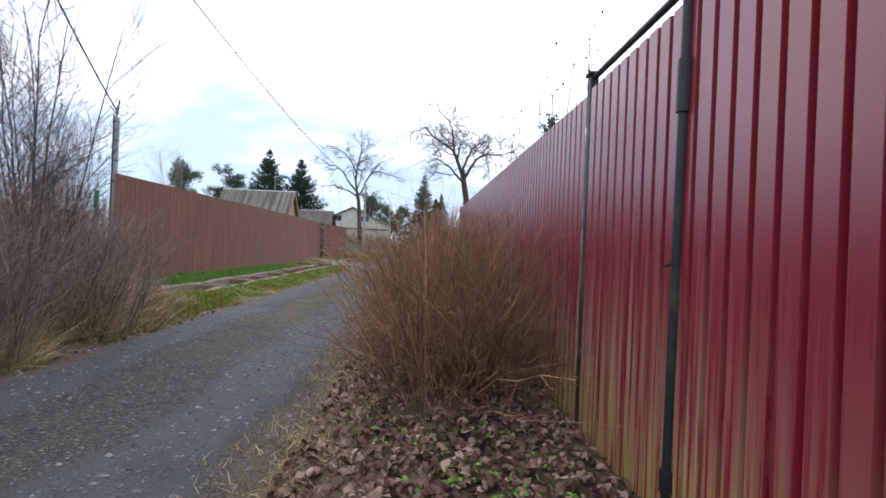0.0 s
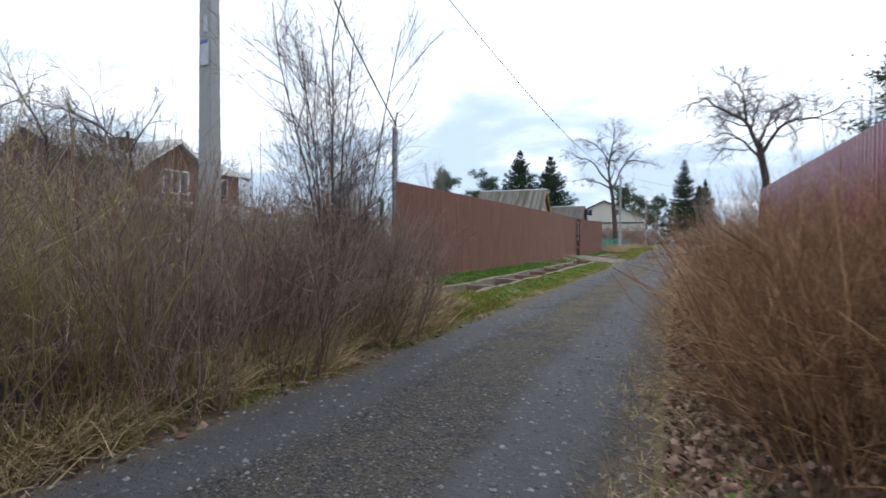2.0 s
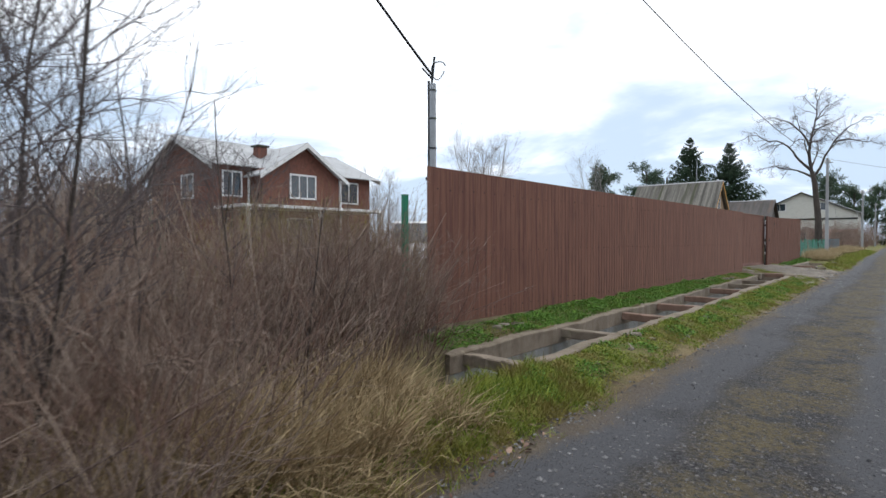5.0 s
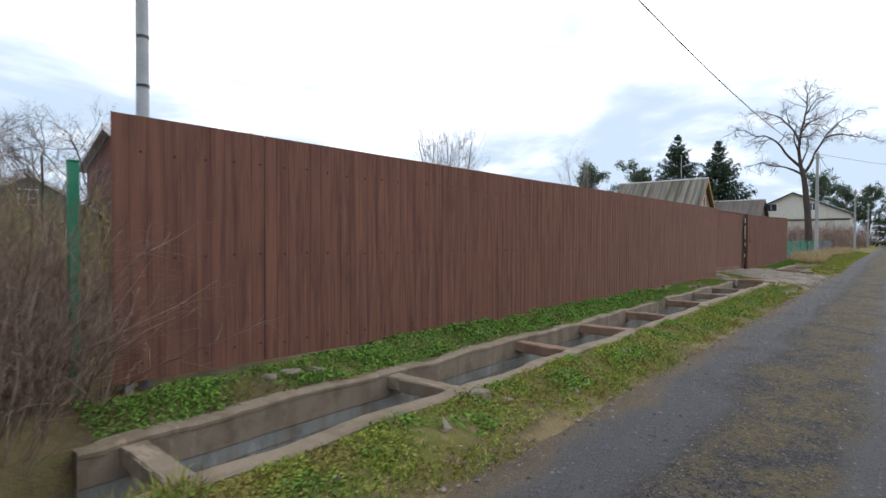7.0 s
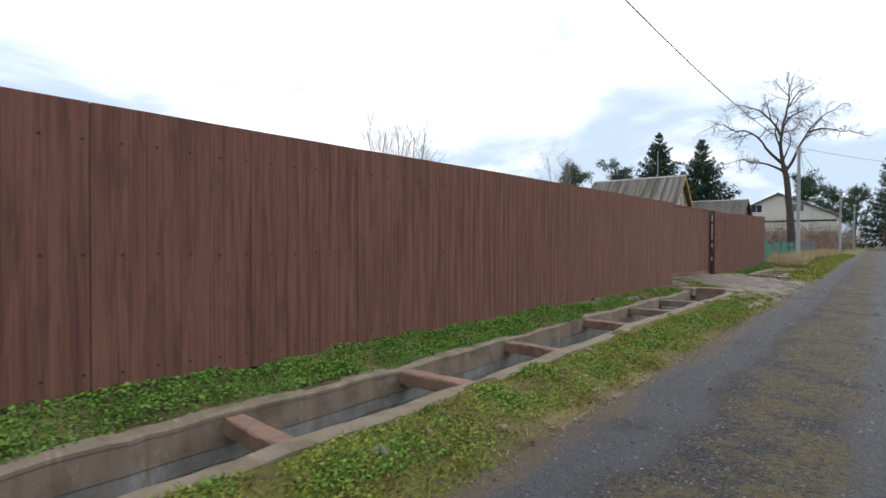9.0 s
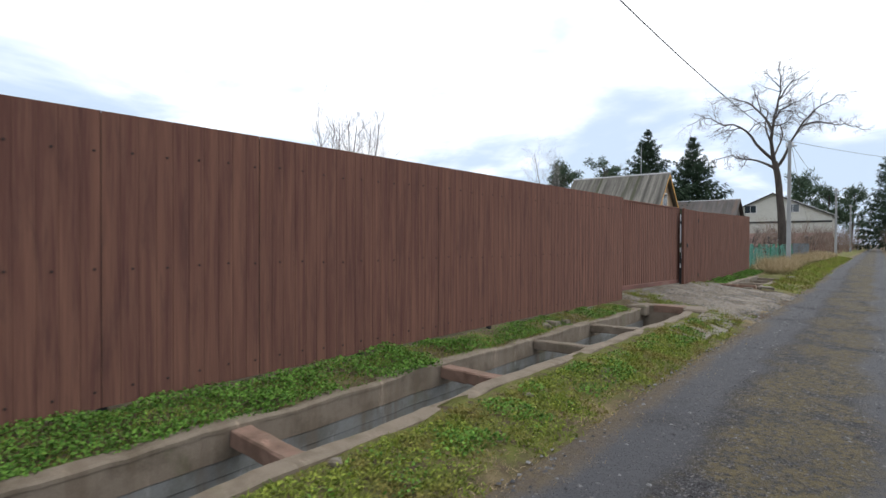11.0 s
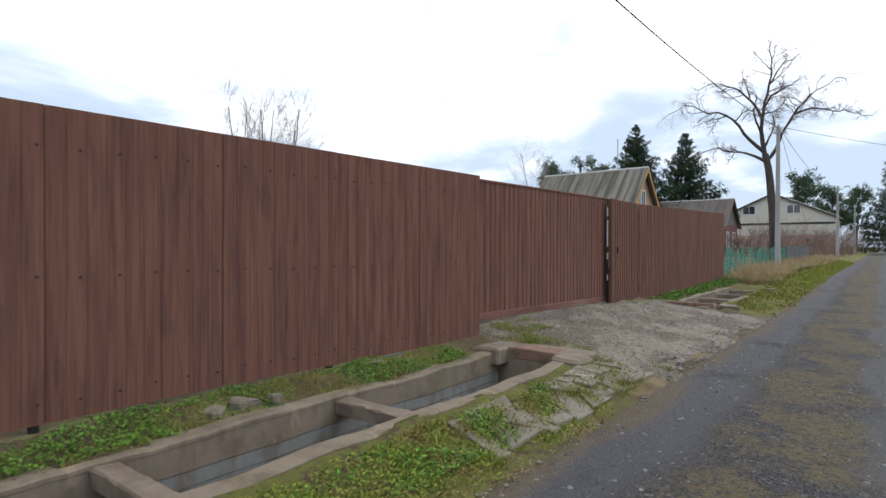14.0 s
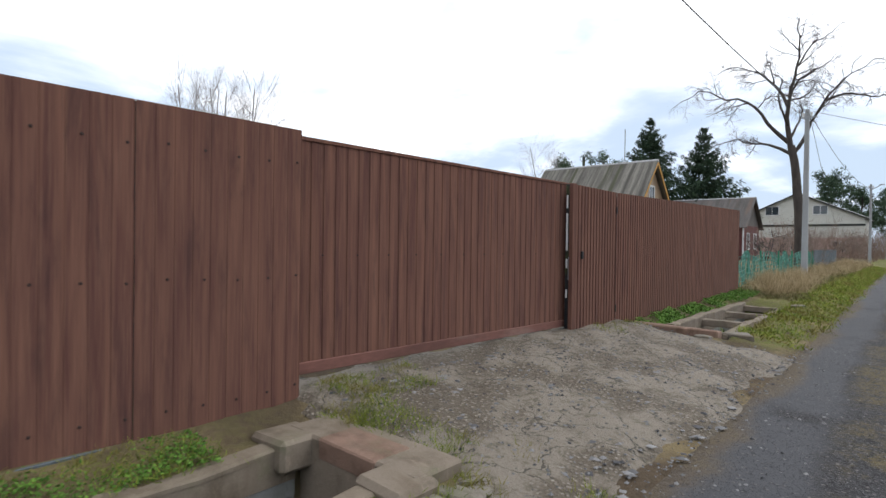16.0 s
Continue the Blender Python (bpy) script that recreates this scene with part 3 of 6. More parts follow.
def build_gate():
    f = thing("sliding_gate", "brown wood-print ribbed steel sliding gate, closed", "gate")
    y0, y1, x = 27.9, 32.84, -6.16
    n = 4
    w = (y1 - y0) / n
    me = screw_mesh()
    for i in range(n):
        sheet("sheet", x, y0 + i * w, w + 0.008, 9, 0.009, (0.545 - 0.02 * i, 0.525 - 0.02 * i), (2.525 + 0.0125 * i, 2.5375 + 0.0125 * i), M_BROWN, f, groove=0.018, slope=0.007)
        for z in (1.5,):
            for k in range(3):
                s = part("screw", me, M_RUST, f)
                s.location = (x + 0.001, y0 + i * w + w * (0.333 * k + 0.22), z)
    bm = box(B(), (x - 0.04, y0, 2.525), (x + 0.022, y1, 2.56), 0.004)
    for v in bm.verts:
        v.co.z += 0.05 * (v.co.y - y0) / (y1 - y0)
    part("top_rail", bm, M_BROWN, f)
    bm = B()
    box(bm, (x - 0.05, y0, 0.44), (x + 0.03, y1, 0.545), 0.006)
    for v in bm.verts:
        v.co.z -= 0.08 * (v.co.y - y0) / (y1 - y0)
    part("bottom_beam", bm, plain("weathered_red_paint", (0.17, 0.075, 0.06), 0.8, 4, 0.35, 0.3, stretch=(1, 0.3, 1), stain=(0.26, 0.20, 0.17)), f, "weathered red-brown bottom beam")
    part("end_stile", box(B(), (x - 0.04, y1 - 0.03, 0.47), (x + 0.016, y1, 2.60), 0.004), M_BROWN, f)
    part("catch", box(B(), (x - 0.02, y1, 1.30), (x + 0.03, y1 + 0.08, 1.36), 0.004), M_DARK, f)
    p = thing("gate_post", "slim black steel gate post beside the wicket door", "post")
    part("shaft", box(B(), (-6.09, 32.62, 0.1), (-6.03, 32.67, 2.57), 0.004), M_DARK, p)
    # white pieces on the post stand in for light through the gap
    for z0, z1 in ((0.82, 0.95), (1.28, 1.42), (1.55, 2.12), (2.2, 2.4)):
        part("gap_light", box(B(), (-6.076, 32.612, z0), (-6.046, 32.619, z1), 0.002), M_WHITE, p, "white patch standing for light through the gate gap")
    part("latch_plate", box(B(), (-6.03, 32.60, 1.1), (-6.022, 32.64, 1.45), 0.002), M_STEEL, p)


def build_wicket():
    d = thing("wicket_door", "brown ribbed steel wicket door, shut, with small hinges", "door")
    sheet("leaf", -5.97, 32.68, 1.48, 14, 0.020, (0.35, 0.21), (2.565, 2.56), M_BROWN, d, groove=0.028, slope=0.007)
    part("lock_stile", box(B(), (-6.02, 32.60, 0.34), (-5.955, 32.72, 2.58), 0.004), M_BROWN, d)
    for z in (0.55, 2.25):
        part("hinge", cyl(B(), (-5.945, 34.17, z - 0.06), (-5.945, 34.17, z + 0.06), 0.014), M_DARK, d)
    part("handle", box(B(), (-5.955, 32.86, 1.42), (-5.92, 32.90, 1.54), 0.006), M_DARK, d)
    f = thing("steel_fence", "brown ribbed steel fence past the gate, above short ditch", "fence")
    n, y0, y1 = 7, 34.18, 42.9
    w = (y1 - y0) / n
    for i in range(n):
        y = y0 + i * w
        a, b = i / n, (i + 1) / n
        sheet("sheet", -5.97, y, w + 0.01, 12, 0.020, (0.21 + 0.02 * a, 0.21 + 0.02 * b), (2.56 + 0.19 * a, 2.56 + 0.19 * b), M_BROWN, f, groove=0.028, slope=0.007)
    for y in (34.3, 37.2, 40.1, 42.8):
        part("post", box(B(), (-6.07, y - 0.03, -0.1), (-6.0, y + 0.03, 2.5), 0.004), M_DARK, f)


def build_red_fence():
    f = thing("steel_fence", "tall dark red ribbed steel fence with algae streaks", "fence")
    X = 1.18
    for i in range(9):
        y = 2.38 + i * 1.25
        sheet("sheet", X, y, 1.262, 10, 0.030, (0.03, 0.03), (2.28 + 0.012 * i, 2.292 + 0.012 * i), M_RED, f, out=-1, groove=0.022, slope=0.007)
    for y in (4.9, 7.4, 9.9, 12.4, 13.55):
        part("post", box(B(), (X + 0.03, y - 0.03, -0.1), (X + 0.09, y + 0.03, 2.2), 0.004), M_DARK, f)
    g = thing("steel_gate", "dark red ribbed steel gate on black posts, closed", "gate")
    sheet("leaf", X, 1.06, 1.26, 10, 0.030, (0.03, 0.03), (2.30, 2.30), M_RED, g, out=-1, groove=0.022, slope=0.007)
    sheet("leaf", X - 0.01, -4.07, 5.12, 40, 0.030, (0.03, 0.03), (2.34, 2.32), M_RED, g, out=-1, groove=0.022, slope=0.007)
    part("post", box(B(), (X - 0.03, 2.31, -0.1), (X + 0.025, 2.375, 2.40), 0.006), M_DARK, g)
    part("post_cap", box(B(), (X - 0.045, 2.295, 2.40), (X + 0.04, 2.39, 2.425), 0.006), M_DARK, g)
    part("top_rail", cyl(B(), (X, 2.32, 2.39), (X, -4.0, 2.39), 0.02), M_DARK, g)
    part("hinge_pipe", cyl(B(), (X - 0.045, 1.015, 0.05), (X - 0.045, 0.985, 2.39), 0.024, 0.024, 14), M_DARK, g, "black pipe with green algae")
    for z0, z1 in ((1.81, 2.03), (0.22, 0.31)):
        part("hinge", cyl(B(), (X - 0.045, 1.012 - 0.012 * z0, z0), (X - 0.045, 1.012 - 0.012 * z1, z1), 0.034, 0.034, 14), M_DARK, g)
    part("latch", cyl(B(), (X - 0.080, 1.035, 1.165), (X - 0.035, 1.02, 1.185), 0.009), M_RUST, g)
    me = screw_mesh()
    for y, z in ((1.25, 1.95), (1.75, 2.0), (0.45, 1.05), (0.75, 1.08), (1.5, 0.62), (2.1, 1.35), (0.6, 0.55), (3.1, 1.9), (4.1, 1.9)):
        s = part("screw", me, M_RUST, g)
        s.matrix_local = pose(X - 0.016, y, z, 0, 0, 180)


build_brown_fence()
build_gate()
build_wicket()
build_red_fence()


# ---- the concrete ditch ----
def bumpy_wall(name, x0, x1, y0, y1, zlo, ztop, material, label, face, rng):
    """A cast wall along y with an uneven top; board marks recessed on the face side (+1 or -1)."""
    w = thing(name, label, "ditch wall", kind="structure")
    ys = np.arange(y0, y1 + 0.01, 0.12)
    sag = 0.010 * np.sin(ys * 1.9) + 0.008 * np.sin(ys * 5.3 + 1) + rng.normal(size=len(ys)) * 0.003
    wob = 0.010 * np.sin(ys * 2.7) + 0.006 * np.sin(ys * 7.1) + rng.normal(size=len(ys)) * 0.003 + ditch_shift(ys)
    courses = ((zlo, -0.205, M_CONC_LOW), (-0.198, -0.085, M_CONC_LOW), (-0.079, ztop - 0.045, material), (ztop - 0.043, ztop, M_COPING))
    for k, (lo, hi, stuff) in enumerate(courses):
        inset = (0.020, 0.014, 0.006, 0.0)[k]
        a = np.full(len(ys), x0) + (inset if face < 0 else 0)
        b = np.full(len(ys), x1) - (inset if face > 0 else 0)
        t = np.full(len(ys), hi) + (sag if k > 1 else 0)
        ease = 0.016 if k == 3 else 0.002
        cols = [(a + wob, np.full(len(ys), lo) + (sag if k == 3 else 0)), (a + wob, t - ease), (a + wob + ease, t), (b + wob - ease, t), (b + wob, t - ease), (b + wob, np.full(len(ys), lo) + (sag if k == 3 else 0))]
        verts = np.stack([np.stack([c[0], ys, c[1]], -1) for c in cols], 1).reshape(-1, 3)
        n, m = len(ys), len(cols)
        idx = np.arange(n * m).reshape(n, m)
        q = np.stack([idx[:-1, :-1], idx[:-1, 1:], idx[1:, 1:], idx[1:, :-1]], -1).reshape(-1, 4)
        ends = np.array([[idx[0, 0], idx[0, 1], idx[0, 4], idx[0, 5]], [idx[0, 1], idx[0, 2], idx[0, 3], idx[0, 4]], [idx[-1, 5], idx[-1, 4], idx[-1, 1], idx[-1, 0]], [idx[-1, 4], idx[-1, 3], idx[-1, 2], idx[-1, 1]]])
        part("course", crisp(raw_mesh("course", verts, np.vstack([q, ends]), stuff)), stuff, w)


def beam(y, z, thick, high, material, label, rng, x0=-5.24, x1=-4.30):
    bm = B()
    x0, x1 = x0 + float(ditch_shift(y)), x1 + float(ditch_shift(y))
    box(bm, (x0, y - thick / 2, z - high), (x1, y + thick / 2, z))
    bmesh.ops.subdivide_edges(bm, edges=[e for e in bm.edges if abs(e.verts[0].co.x - e.verts[1].co.x) > 0.5], cuts=4)
    bmesh.ops.bevel(bm, geom=[e for e in bm.edges if e.calc_length() > 0.05], offset=0.012, segments=1, affect="EDGES")
    skew = rng.uniform(-0.08, 0.08)
    for v in bm.verts:
        v.co += Vector(rng.normal(size=3) * 0.004)
        v.co.y += (v.co.x - x0) * skew
    tagged(part("ditch_beam", bm, material), label, "beam", "beams across the ditch")


def build_ditch():
    rng = np.random.default_rng(3)
    bumpy_wall("ditch_wall_far", -5.40, -5.22, 9.15, 27.5, -0.62, 0.165, M_CONC, "board-marked grey concrete ditch wall beside the fence", 1, rng)
    bumpy_wall("ditch_wall_near", -4.38, -4.21, 9.15, 27.3, -0.62, 0.168, M_CONC, "grey concrete ditch wall at the grassy verge", -1, rng)
    w = thing("ditch_wall_end", "concrete end wall of the ditch below the driveway", "ditch wall", kind="structure")
    part("slab", box(B(), (-5.6, 27.46, -0.62), (-4.24, 27.90, 0.232), 0.02, 0.004, rng), M_CONC, w)
    part("worn_cap", box(B(), (-5.20, 27.455, 0.09), (-4.60, 27.78, 0.238), 0.012, 0.004, rng), M_CONC_RED, w, "reddish worn concrete")
    part("corner_block", box(B(), (-5.70, 27.22, 0.0), (-5.28, 27.60, 0.225), 0.03, 0.006, rng), M_CONC, w)
    part("step_block", box(B(), (-4.56, 27.24, -0.3), (-4.16, 27.60, 0.238), 0.035, 0.008, rng), M_CONC, w)
    for y, red in ((9.42, 0), (11.8, 0), (14.15, 1), (16.02, 1), (18.05, 1), (20.62, 1), (22.74, 0), (24.7, 0)):
        beam(y + 0.05, 0.13, 0.17, 0.13, M_CONC_RED if red else M_CONC, "reddish concrete strut across the ditch" if red else "grey concrete strut across the ditch", rng)
    tagged(part("water", box(B(), (-5.37, 7.7, -0.6), (-4.30, 27.47, -0.30)), M_WATER), "shallow still water on the ditch floor", "water", kind="structure")
    # the short ditch past the driveway
    bumpy_wall("ditch_wall_far", -5.36, -5.2, 34.95, 40.3, -0.62, 0.27, M_CONC, "pale concrete wall of the short ditch", 1, rng)
    bumpy_wall("ditch_wall_near", -4.5, -4.36, 34.95, 40.3, -0.62, 0.19, M_CONC, "low concrete wall of the short ditch", -1, rng)
    w = thing("ditch_wall_end", "reddish concrete kerb at the head of the short ditch", "kerb", kind="structure")
    part("kerb", box(B(), (-5.92, 34.66, -0.5), (-4.42, 34.92, 0.27), 0.02, 0.01, rng), M_CONC_RED, w)
    for y in (36.7, 38.4, 40.1):
        beam(y, 0.2, 0.16, 0.13, M_CONC, "grey concrete strut across the ditch", rng, -5.22, -4.42)
    tagged(part("water", box(B(), (-5.22, 34.9, -0.6), (-4.48, 40.15, -0.42)), M_WATER), "shallow still water on the ditch floor", "water", kind="structure")


build_ditch()


def rubble(x, y, rx, ry, h, seed, label, name="stone", group="loose stones"):
    """A rough piece with an uneven outline."""
    rng = np.random.default_rng(seed)
    n = 7
    ang = np.sort(rng.uniform(0, 2 * math.pi, n) * 0.35 + np.arange(n) * 2 * math.pi / n)
    r = rng.uniform(0.75, 1.1, n)
    bm = B()
    lo = [bm.verts.new((rx * r[i] * 1.04 * math.cos(ang[i]), ry * r[i] * 1.04 * math.sin(ang[i]), -h)) for i in range(n)]
    hi = [bm.verts.new((rx * r[i] * math.cos(ang[i]), ry * r[i] * math.sin(ang[i]), rng.uniform(-0.012, 0.012))) for i in range(n)]
    top = bm.faces.new(hi)
    bm.faces.new(lo[::-1])
    for i in range(n):
        bm.faces.new([lo[i], lo[(i + 1) % n], hi[(i + 1) % n], hi[i]])
    bmesh.ops.bevel(bm, geom=list(top.edges), offset=0.015, segments=1, affect="EDGES")
    ob = tagged(part(name, bm, M_RUBBLE), label, "stone", group)
    ob.matrix_basis = pose(x, y, float(gz(x, y)) + h * 0.5, rng.uniform(-5, 5), rng.uniform(-6, 4), rng.uniform(0, 50))


def cut(points, px, py, nx, ny):
    """The part of a convex outline on the inner side of a line."""
    out = []
    for (ax, ay), (bx, by) in zip(points, points[1:] + points[:1]):
        da, db = (ax - px) * nx + (ay - py) * ny, (bx - px) * nx + (by - py) * ny
        if da <= 0:
            out.append((ax, ay))
        if da * db < 0:
            s = da / (da - db)
            out.append((ax + s * (bx - ax), ay + s * (by - ay)))
    return out


def broken_slabs(x0, x1, y0, y1, n, seed, lift):
    """An old slab, cracked into fitted pieces; each piece is a thing of its own."""
    rng = np.random.default_rng(seed)
    seeds = [(rng.uniform(x0, x1), rng.uniform(y0, y1)) for _ in range(n)]
    for i, (sx, sy) in enumerate(seeds):
        w = rng.uniform(-0.06, 0.06, 8)
        outline = [(x0 + w[0], y0 + w[1]), (x1 + w[2], y0 + w[3]), (x1 + w[4], y1 + w[5]), (x0 + w[6], y1 + w[7])]
        for j, (ox, oy) in enumerate(seeds):
            if j != i and outline:
                dx, dy = ox - sx, oy - sy
                d = math.hypot(dx, dy)
                gap = 0.5 - 0.007 / d
                outline = cut(outline, sx + dx * gap, sy + dy * gap, dx, dy)
        if len(outline) < 3 or rng.uniform() < 0.08:
            continue
        bm = B()
        tilt = rng.normal(size=2) * 0.035
        zc = float(gz(sx, sy)) + lift + rng.uniform(-0.012, 0.012)
        hi = [bm.verts.new((x + rng.normal() * 0.006, y + rng.normal() * 0.006, zc + 0.85 * float(gz(x, y) - gz(sx, sy)) + (x - sx) * tilt[0] + (y - sy) * tilt[1])) for x, y in outline]
        lo = [bm.verts.new((v.co.x, v.co.y, v.co.z - 0.10)) for v in hi]
        top = bm.faces.new(hi)
        bm.faces.new(lo[::-1])
        for k in range(len(hi)):
            m = (k + 1) % len(hi)
            bm.faces.new([lo[k], lo[m], hi[m], hi[k]])
        bmesh.ops.bevel(bm, geom=list(top.edges), offset=0.009, segments=1, affect="EDGES")
        tagged(part("concrete_slab", bm, M_RUBBLE), "pale broken concrete slab sunk in the verge", "slab", "broken slabs at the ditch")


def build_rubble():
    broken_slabs(-4.12, -3.55, 24.7, 26.6, 9, 5, 0.022)
    broken_slabs(-4.16, -3.58, 26.6, 28.1, 20, 9, 0.026)
    rng = np.random.default_rng(77)
    for i in range(14):
        y = rng.uniform(10, 24.5)
        rubble(rng.uniform(-4.12, -3.5), y, rng.uniform(0.03, 0.07), rng.uniform(0.03, 0.06), 0.03, 200 + i, "small flat pale stone in the mossy verge")
    for i, (x, y, r) in enumerate(((-5.75, 11.0, 0.13), (-5.62, 11.2, 0.10), (-5.7, 10.75, 0.09), (-5.66, 23.7, 0.12), (-5.7, 23.95, 0.14), (-5.6, 24.2, 0.08), (-4.1, 11.75, 0.12), (-4.15, 18.1, 0.06), (-3.85, 14.4, 0.07), (-4.6, 34.5, 0.16), (-4.2, 35.0, 0.25), (-4.15, 40.6, 0.2))):
        rubble(x, y, r, r * 0.8, 0.09, 90 + i, "rough grey stone lying in the weeds")
    b = thing("concrete_block", "small hollow grey block under the fence edge", "block", (0, 0, 0))
    part("shell", box(B(), (-6.0, 25.46, 0.205), (-5.80, 25.72, 0.275), 0.008), M_CONC, b)
    # black plate on the face stands in for the shaded hollow
    part("hollow_shade", box(B(), (-5.802, 25.50, 0.217), (-5.797, 25.68, 0.262)), M_DARK, b)


build_rubble()


# ---- poles and wires ----
def concrete_pole(x, y, top, base, label, arms=True, lamp_arm=False):
    p = thing("utility_pole", label, "pole", (x, y, base - 0.05), "poles along the lane")
    h = top - base + 0.05
    bm = B()
    for z0, z1, a, b in ((0, h, 0.115, 0.075),):
        box(bm, (-a, -a, z0), (a, a, z1))
        for v in bm.verts:
            if v.co.z > z1 - 0.01:
                v.co.x *= b / a
                v.co.y *= b / a
    bmesh.ops.bevel(bm, geom=[e for e in bm.edges if abs(e.verts[0].co.z - e.verts[1].co.z) > 1], offset=0.03, segments=1, affect="EDGES")
    part("shaft", bm, M_POLE, p)
    if arms:
        part("bracket", box(B(), (-0.09, -0.1, h - 0.42), (0.09, 0.1, h - 0.30), 0.01), M_STEEL, p)
        for s in (-1, 1):
            part("insulator", cyl(B(), (0.14 * s, 0, h - 0.30), (0.14 * s, 0, h - 0.12), 0.035, 0.05), M_WHITE, p)
        part("crossarm", box(B(), (-0.2, -0.03, h - 0.36), (0.34, 0.03, h - 0.30), 0.006), M_STEEL, p)
    if lamp_arm:
        part("lamp_arm", cyl(B(), (0, 0, h - 0.5), (0.7, -0.3, h - 0.1), 0.025), M_STEEL, p)
        part("lamp_head", box(B(), (0.55, -0.42, h - 0.14), (0.95, -0.22, h - 0.05), 0.03), M_STEEL, p)
    return p


def wire(name, points, r, label, sag=0.0):
    cu = bpy.data.curves.new(name, "CURVE")
    cu.dimensions, cu.bevel_depth, cu.bevel_resolution = "3D", r, 1
    pts = []
    for a, b in zip(points, points[1:]):
        for i in range(16):
            t = i / 16
            q = Vector(a).lerp(Vector(b), t)
            q.z -= sag * 4 * t * (1 - t)
            pts.append(q)
    pts.append(Vector(points[-1]))
    sp = cu.splines.new("POLY")
    sp.points.add(len(pts) - 1)
    for q, c in zip(sp.points, pts):
        q.co = (*c, 1)
    cu.materials.append(M_CABLE)
    return tagged(new(name, cu), label, "cable")


def build_poles():
    p = concrete_pole(-5.86, 4.62, 8.1, 0.1, "grey concrete utility pole standing in the thicket")
    part("notice", box(B(), (-0.03, -0.114, 3.26), (0.09, -0.102, 3.55)), M_LABEL, p, "torn pale blue paper notice")
    part("notice_band", box(B(), (-0.03, -0.117, 3.52), (0.09, -0.114, 3.56)), plain("blue_print", (0.08, 0.16, 0.36), 0.8), p, "blue strip of the notice")
    part("number_plate", box(B(), (0.02, -0.112, 3.66), (0.07, -0.100, 3.86)), M_LABEL, p)
    concrete_pole(-5.41, 51.5, 7.36, 0.3, "pale grey concrete utility pole in tall dry grass")
    concrete_pole(-4.9, 85.0, 7.4, 0.28, "grey concrete utility pole farther along the lane", True, True)
    concrete_pole(-4.7, 118.0, 7.6, 0.28, "distant grey utility pole by the lane", True, True)
    concrete_pole(-4.5, 150.0, 7.8, 0.28, "distant grey utility pole by the lane")
    wire("overhead_cable", [(-5.80, 4.62, 7.75), (-5.38, 51.4, 7.22)], 0.014, "black overhead cable slung between two poles", 1.08)
    wire("overhead_cable", [(-5.35, 51.5, 7.25), (-4.9, 85, 7.1)], 0.012, "thin overhead cable between poles", 0.7)
    wire("overhead_cable", [(-5.2, 51.5, 7.25), (9.0, 70, 6.6)], 0.010, "thin overhead cable crossing the lane", 0.5)
    wire("overhead_cable", [(-5.35, 51.6, 7.2), (-7.5, 88, 3.6)], 0.010, "thin cable running down to a house", 0.3)
    wire("service_cable", [(-5.86, 4.62, 7.65), (-6.15, 9.88, 3.72)], 0.017, "black service cable to the metal mast", 0.22)
    m = thing("metal_mast", "thin galvanised mast with a coiled black cable", "mast", (-6.14, 9.88, 0.1))
    part("pipe", cyl(B(), (0, 0, 0), (0, 0, 3.5), 0.045, 0.045, 14), M_STEEL, m)
    for z in (1.5, 2.2, 2.62, 3.02, 3.4):
        part("clamp", cyl(B(), (0, 0, z), (0, 0, z + 0.02), 0.05, 0.05, 14), M_DARK, m)
    part("conduit", cyl(B(), (-0.06, -0.015, 0.1), (-0.06, -0.015, 3.55), 0.016), M_CABLE, m, "black cable strapped to the mast")
    part("mast_top", cyl(B(), (-0.02, 0, 3.5), (0.03, 0, 3.86), 0.016), M_DARK, m)
    bm, n = B(), 20
    ring = [Vector((0.10 + 0.12 * math.cos(a), 0.02 * math.sin(2 * a), 3.66 + 0.12 * math.sin(a))) for a in np.linspace(0.4, 6.0, n)]
    for a, b in zip(ring, ring[1:]):
        cyl(bm, a, b, 0.007, 0.007, 5)
    part("cable_loop", bm, M_CABLE, m, "loop of spare black cable")
    part("hook", cyl(B(), (-0.02, 0, 3.58), (-0.12, -0.08, 3.72), 0.012), M_DARK, m)
    g = thing("fence_post", "bright green square steel fence post", "post", (-6.2, 9.40, 0.2))
    part("shaft", box(B(), (-0.035, -0.035, 0), (0.035, 0.035, 1.86), 0.004), M_GREEN, g)
    part("post_cap", box(B(), (-0.04, -0.04, 1.86), (0.04, 0.04, 1.875), 0.004), M_GREEN, g)


build_poles()


